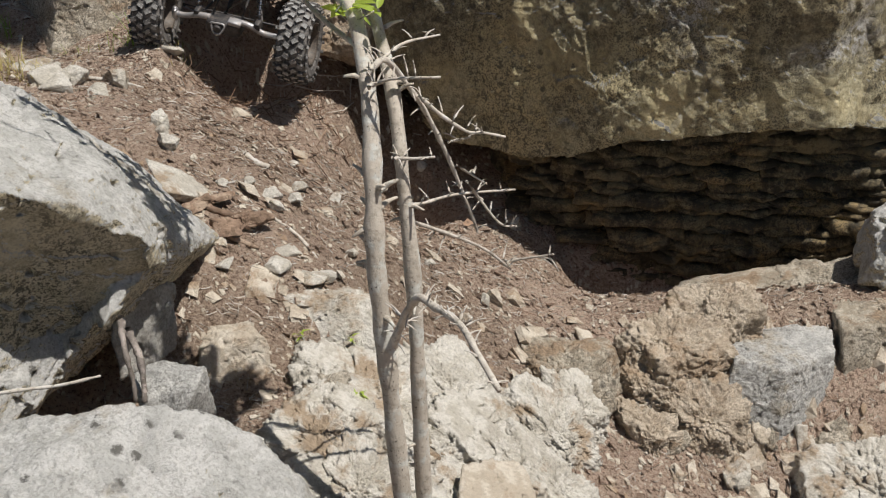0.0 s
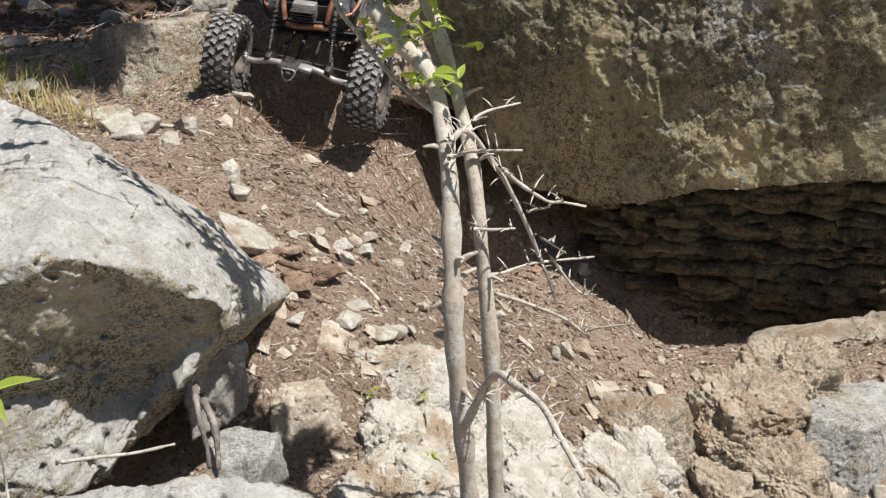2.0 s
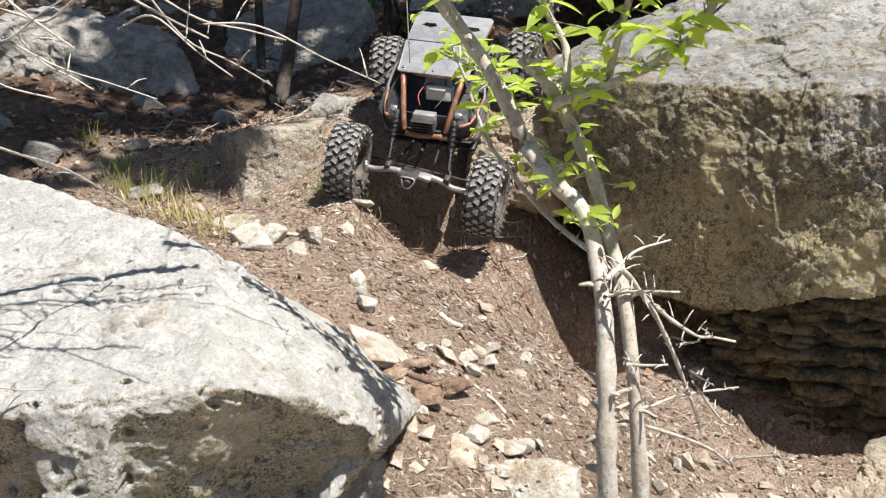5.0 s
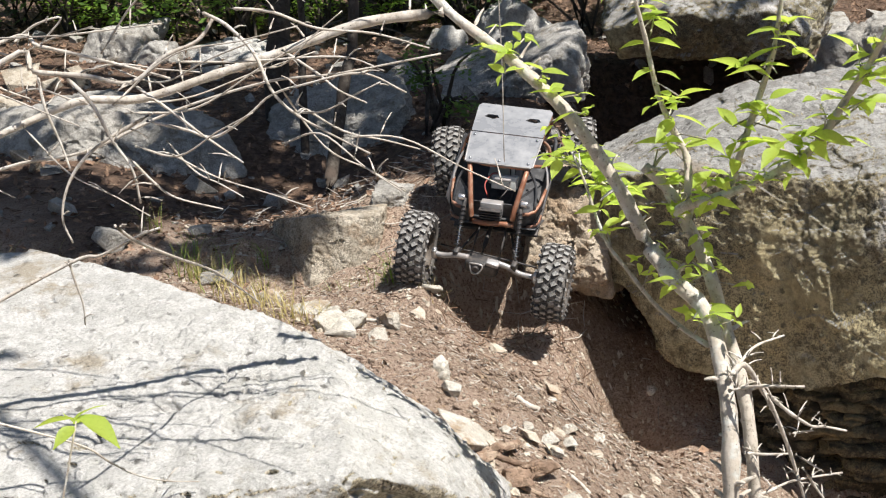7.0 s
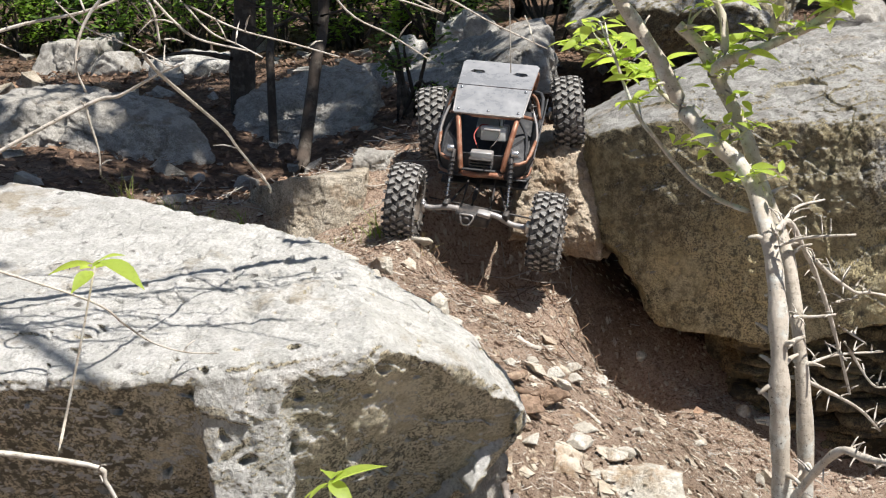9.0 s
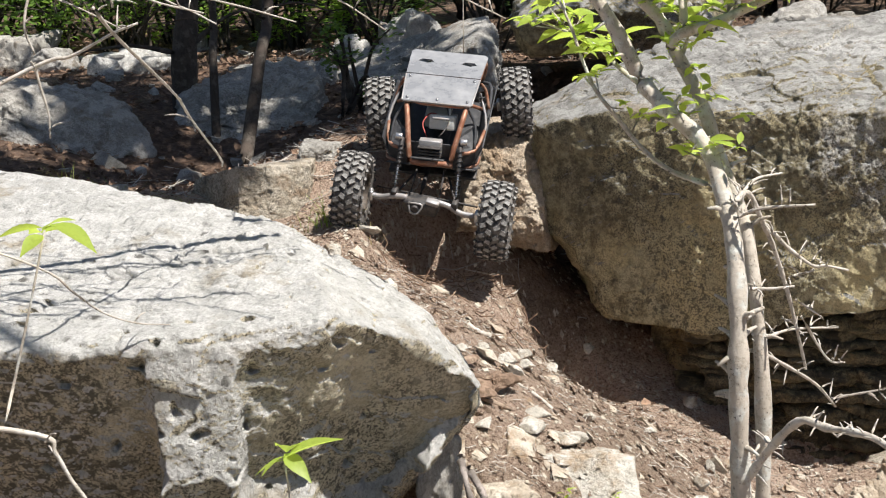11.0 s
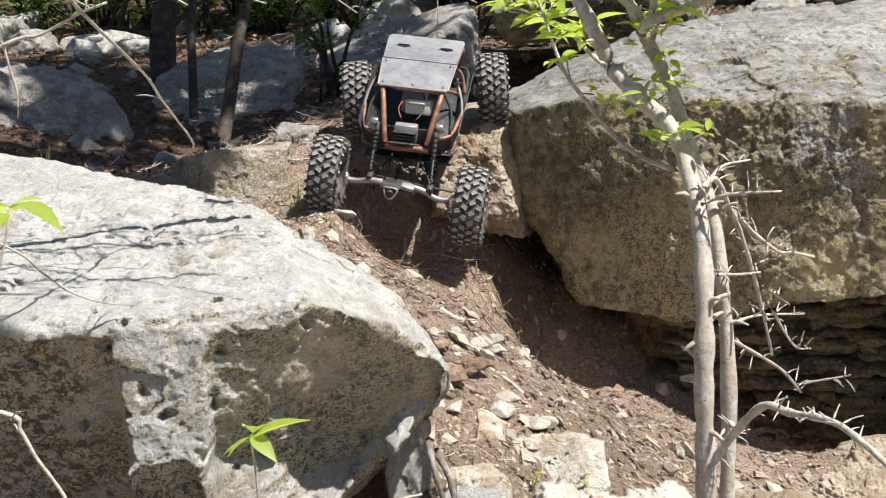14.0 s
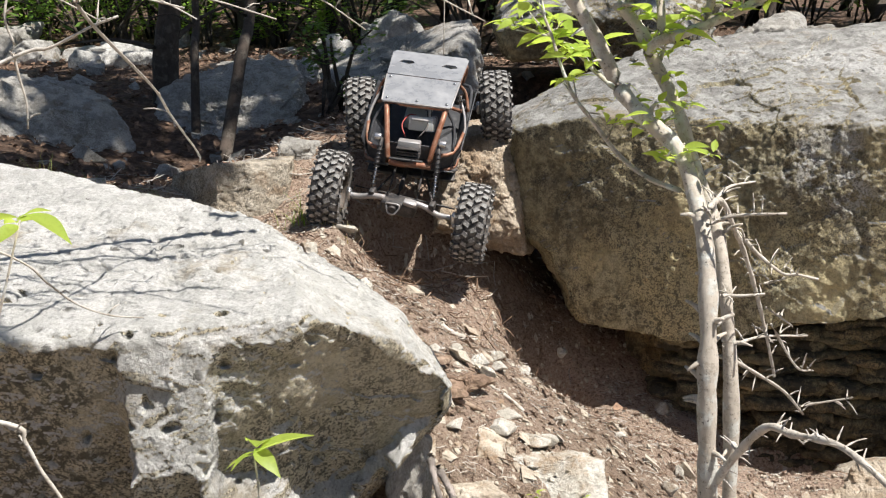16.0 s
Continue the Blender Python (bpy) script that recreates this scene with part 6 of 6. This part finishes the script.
def rubble(name, x, y, z, size, r, mat, label, flat=0.6, category="gravel"):
    """Angular crumbs of stone or soil, all one mesh."""
    V = np.array([(sx, sy, sz) for sz in (-0.5, 0.5) for sy in (-0.5, 0.5) for sx in (-0.5, 0.5)])
    F = np.array([(0, 2, 3), (0, 3, 1), (4, 5, 7), (4, 7, 6), (0, 1, 5), (0, 5, 4), (2, 6, 7), (2, 7, 3), (0, 4, 6), (0, 6, 2), (1, 3, 7), (1, 7, 5)])
    n = len(x)
    a, b = r.uniform(0, 6.28, n), r.uniform(-0.5, 0.5, n)
    W = (V[None] + r.uniform(-0.28, 0.28, (n, len(V), 3))) * np.stack([np.ones(n), r.uniform(0.55, 1.0, n), r.uniform(0.3, 0.75, n) * flat / 0.6], 1)[:, None]
    ca, sa, cb, sb = np.cos(a)[:, None], np.sin(a)[:, None], np.cos(b)[:, None], np.sin(b)[:, None]
    W = np.stack([W[..., 0] * cb + W[..., 2] * sb, W[..., 1], -W[..., 0] * sb + W[..., 2] * cb], -1)
    W = np.stack([W[..., 0] * ca - W[..., 1] * sa, W[..., 0] * sa + W[..., 1] * ca, W[..., 2]], -1)
    P = W * size[:, None, None] + np.stack([x, y, z + size * 0.10], 1)[:, None]
    e = 0.02
    sx = (ground_z(x + e, y, False) - ground_z(x - e, y, False)) / (2 * e)
    sy = (ground_z(x, y + e, False) - ground_z(x, y - e, False)) / (2 * e)
    P[..., 2] += (P[..., 0] - x[:, None]) * sx[:, None] + (P[..., 1] - y[:, None]) * sy[:, None]
    faces = (F[None] + (np.arange(n) * len(V))[:, None, None]).reshape(-1, 3)
    return tagged(new(name, mesh_of(name, P.reshape(-1, 3), faces, mat, False)), label, category, kind="stuff")


def bank(x, y):
    return np.where((x > -0.75) & (y > 1.45) & (y < 2.75), 1.0, 0.25)


def chute(x, y):
    """Thickest along the foot of the large boulder, thinning out over the bare soil."""
    return np.clip(np.exp(-(((x - 0.06) / 0.16) ** 2) - (((y - 1.8) / 0.22) ** 2)) + 0.10, 0, 1)


x, y, z, r = scatter(17000, 1, (-0.9, 1.2, 1.3, 2.8), bank)
rubble("gravel", x, y, z, 0.002 + 0.006 * r.uniform(size=len(x)) ** 3, r, CHIP, "fine pale limestone gravel on the soil")
x, y, z, r = scatter(20000, 2, (-0.9, 1.2, 1.3, 3.0), bank)
rubble("soil_crumbs", x, y, z, 0.0025 + 0.009 * r.uniform(size=len(x)) ** 2.5, r, SOIL, "loose crumbs of reddish soil", 0.7, "soil")
x, y, z, r = scatter(1300, 3, (-0.45, 0.9, 1.45, 2.35), chute)
rubble("stone_chips", x, y, z, 0.004 + 0.022 * r.uniform(size=len(x)) ** 3.2, r, CHIP, "scattered cream limestone chips", 0.38, "gravel")
x, y, z, r = scatter(420, 4, (0.35, 1.1, 1.4, 2.0))
rubble("rubble", x, y, z, 0.006 + 0.026 * r.uniform(size=len(x)) ** 3, r, CHIP, "ochre limestone rubble at the foot of the outcrop", 0.8, "gravel")


def straws(name, x, y, z, r, length, width, mat, label, lift=0.15, category="litter"):
    """Fallen needles, stalks and rootlets: thin bent three-sided slivers, one mesh."""
    n = len(x)
    a, e = r.uniform(0, 2 * np.pi, n), r.normal(0, lift, n)
    L = length * r.uniform(0.4, 1.5, n)
    D = np.stack([np.cos(a) * np.cos(e), np.sin(a) * np.cos(e), np.sin(e)], 1)
    S = np.stack([-np.sin(a), np.cos(a), 0 * a], 1)
    U = np.cross(S, D)
    bend = r.normal(0, 0.15, n)[:, None] * L[:, None]
    rings = []
    base = np.stack([x, y, z + width], 1)
    for t in (0.0, 0.5, 1.0):
        c = base + D * (L * (t - 0.5))[:, None] + S * bend * (0.25 - (t - 0.5) ** 2) * 4
        c[:, 2] = np.maximum(c[:, 2], ground_z(c[:, 0], c[:, 1], False) + width * 0.5)
        w = width * (1.0 if t < 1 else 0.4)
        rings.append(np.stack([c + S * w, c - S * w * 0.6 + U * w, c - S * w * 0.6 - U * w], 1))
    P = np.concatenate(rings, 1).reshape(-1, 3)
    f = []
    for k in (0, 3):
        for s in range(3):
            f.append((k + s, k + (s + 1) % 3, k + 3 + (s + 1) % 3, k + 3 + s))
    faces = (np.array(f)[None] + (np.arange(n) * 9)[:, None, None]).reshape(-1, 4)
    return tagged(new(name, mesh_of(name, P, faces, mat, False)), label, category, kind="stuff")


x, y, z, r = scatter(5200, 18, (-0.8, 1.0, 1.45, 2.5), bank)
straws("straw_litter", x, y, z, r, 0.016, 0.0006, BARK_DEAD, "fine pale straw and stalks over the soil", 0.2)
x, y, z, r = scatter(2300, 11, (-0.9, 1.0, 1.45, 2.9), lambda x, y: np.clip(np.exp(-(((x + 0.1) / 0.5) ** 2) - (((y - 2.2) / 0.35) ** 2)) + 0.15, 0, 1))
straws("needle_litter", x, y, z, r, 0.028, 0.0007, NEEDLE, "fallen brown needles and stalks on the soil")
x, y, z, r = scatter(9000, 12, (-2.2, 1.6, 2.7, 6.0))
straws("leaf_litter", x, y, z, r, 0.045, 0.0009, NEEDLE, "brown needle litter on the shaded wood floor", 0.25)
x, y, z, r = scatter(900, 13, (-0.25, 0.22, 2.2, 2.55), lambda x, y: np.exp(-(((x + 0.02) / 0.13) ** 2) - (((y - 2.36) / 0.10) ** 2)))
straws("rootlets", x, y, z + 0.006, r, 0.045, 0.0010, NEEDLE, "torn pale rootlets hanging from the broken bank", 0.6, "roots")
x, y, z, r = scatter(500, 14, (-0.75, 0.9, 2.5, 3.1), lambda x, y: np.where(x < 0.1, 1.0, 0.2))
straws("twigs", x, y, z, r, 0.07, 0.0010, BARK_DEAD, "grey broken twigs under the trees", 0.2)

def flakes(name, x, y, z, r, size, mat, label):
    """Dry curled leaves, each a bent four-cornered blade, one mesh."""
    n = len(x)
    a = r.uniform(0, 2 * np.pi, n)
    t = r.normal(0, 0.45, (n, 2))
    U = np.stack([np.cos(a), np.sin(a), t[:, 0]], 1)
    V = np.stack([-np.sin(a), np.cos(a), t[:, 1]], 1)
    L = (size * r.uniform(0.5, 1.4, n))[:, None]
    C = np.stack([x, y, z + 0.25 * L[:, 0]], 1)
    lift = np.array([0, 0, 1.0]) * L * 0.18
    P = np.stack([C - U * L * 0.5, C + V * L * 0.25 + lift, C + U * L * 0.5, C - V * L * 0.25 + lift * 0.3], 1).reshape(-1, 3)
    k = np.arange(n)[:, None] * 4
    F = np.concatenate([k + np.array([0, 1, 2]), k + np.array([0, 2, 3])])
    return tagged(new(name, mesh_of(name, P, F, mat, False)), label, "litter", kind="stuff")


def dead_leaf(name):
    m, nt, b = start(name, 0.8)
    rnd = N(nt, "NewGeometry").outputs["Random Per Island"]
    col = blend(nt, rnd, (0.13, 0.075, 0.045), (0.34, 0.22, 0.145))
    col = blend(nt, step(nt, fuzz(nt, where(nt), 150, 3), 0.5, 0.6), col, (0.10, 0.06, 0.04))
    nt.links.new(col, b.inputs["Base Color"])
    return m


LITTER = dead_leaf("dead_leaves")
x, y, z, r = scatter(15000, 15, (-2.3, 1.7, 2.35, 5.5), lambda x, y: np.where((y > 2.62) | (x < -0.5), 1.0, 0.05))
flakes("dead_leaves", x, y, z, r, 0.019, LITTER, "dry brown leaves on the shaded wood floor")
x, y, z, r = scatter(500, 16, (-2.0, 1.5, 2.6, 5.0), lambda x, y: np.where((y > 2.9) | (x < -0.6), 1.0, 0.0))
rubble("wood_floor_stones", x, y, z, 0.008 + 0.05 * r.uniform(size=len(x)) ** 3, r, ROCK_D, "small grey stones half sunk in leaf litter", 0.7)

# weathered wood on the bank
for n, (pts, r0, r1, label) in enumerate((
        ([(-0.045, 1.775, 0.205), (0.0, 1.770, 0.208), (0.05, 1.772, 0.200)], 0.006, 0.003, "thin crumbling reddish-brown stick on the bank"),
        ([(-0.06, 1.83, 0.222), (-0.02, 1.815, 0.222), (0.02, 1.812, 0.214)], 0.007, 0.004, "weathered flake of wood on the bank"),
        ([(-0.012, 2.03, 0.226), (0.008, 2.018, 0.212), (0.028, 2.012, 0.196)], 0.005, 0.004, "short pale stick on the bank"),
        ([(-0.23, 2.34, 0.300), (-0.18, 2.40, 0.300), (-0.12, 2.46, 0.312)], 0.0016, 0.001, "thin bent pale twig on the soil"),
        ([(-0.30, 2.14, 0.302), (-0.22, 2.17, 0.312), (-0.13, 2.20, 0.285)], 0.003, 0.0015, "thin brown root lying on the soil"),
        ([(0.04, 1.86, 0.19), (0.10, 1.83, 0.175), (0.15, 1.76, 0.15)], 0.003, 0.002, "brown root crossing the stone chips"))):
    base = Vector(pts[1])
    lowered = []
    for p in pts:
        g = ground_at(p[0], p[1])
        lowered.append(Vector((p[0], p[1], g + r0 * 0.5)) - base)
    ob = new("stick", mesh_of("stick", *rod(lowered, r0, r1, 9, 0.22, 800 + n, 6), WOOD_CHIP if n < 2 else BARK_DEAD))
    ob.location = base
    tagged(ob, label, "wood")
# split and rotten wood
for n, (x, y, w, d, h, turn, label) in enumerate(((-0.028, 1.825, 0.085, 0.022, 0.020, 38, "split flake of weathered wood on the bank"), (-0.045, 1.80, 0.070, 0.016, 0.016, 42, "thin split flake of weathered wood on the bank"),
                                                  (0.022, 1.80, 0.090, 0.036, 0.034, 36, "crumbling rotten log end on the bank"), (-0.005, 1.765, 0.060, 0.026, 0.022, 20, "rotten splinter of reddish-brown wood"))):
    z = float(ground_z(x, y, False)[0])
    rw = np.random.RandomState(850 + n)
    c, si = math.cos(radians(turn)), math.sin(radians(turn))
    corners = []
    for u in (-0.5, -0.2, 0.2, 0.5):
        for v, q in ((-0.5, 0.1), (0.5, 0.0), (0.1, 0.8), (-0.3, 0.6)):
            uu, vv = u * w * rw.uniform(0.8, 1.15), v * d * rw.uniform(0.6, 1.1)
            corners.append((x + uu * c - vv * si, y + uu * si + vv * c, z + 0.004 + h * q * rw.uniform(0.5, 1.1)))
    me, base = stone_mesh("wood_piece", corners, WOOD_CHIP, sub=6, crisp=60, rough=0.008, grain=34, seed=850 + n, chips=8, chip=(0.72, 0.96))
    ob = new("wood_piece", me)
    ob.location = base
    tagged(ob, label, "wood")
# debris jammed under the large boulder
for n, (pts, r0, r1, label) in enumerate((
        ([(-0.020, 1.345, 0.325), (-0.012, 1.318, 0.299), (-0.003, 1.302, 0.272), (0.0, 1.292, 0.250)], 0.0042, 0.0022, "grey weathered root stub under the large boulder"),
        ([(-0.012, 1.335, 0.315), (0.004, 1.314, 0.293), (0.009, 1.300, 0.268), (0.010, 1.29, 0.25)], 0.0046, 0.0026, "grey split root beside the root stub"),
        ([(-0.145, 1.245, 0.288), (-0.105, 1.250, 0.292), (-0.065, 1.258, 0.293), (-0.025, 1.268, 0.298)], 0.0024, 0.0014, "pale broken stick on the low boulder"))):
    base = Vector(pts[1])
    ob = new("stick", mesh_of("stick", *rod([Vector(p) - base for p in pts], r0, r1, 9, 0.25, 820 + n, 6), DRIFT if n < 2 else BARK_DEAD))
    ob.location = base
    tagged(ob, label, "wood")

# stones and litter over the open bank around
x, y, z, r = scatter(1500, 21, (-4, 4, -1.5, 4), lambda x, y: np.where((np.abs(x) > 1.2) | (y < 1.1), 1.0, 0.0))
rubble("bank_stones", x, y, z, 0.02 + 0.12 * r.uniform(size=len(x)) ** 4, r, ROCK_C, "scattered limestone rubble on the open bank", 0.7)
x, y, z, r = scatter(6000, 22, (-5, 5, -2, 4), lambda x, y: np.where((np.abs(x) > 1.2) | (y < 1.1), 1.0, 0.0))
flakes("dead_leaves", x, y, z, r, 0.04, LITTER, "dry brown leaves over the open bank")
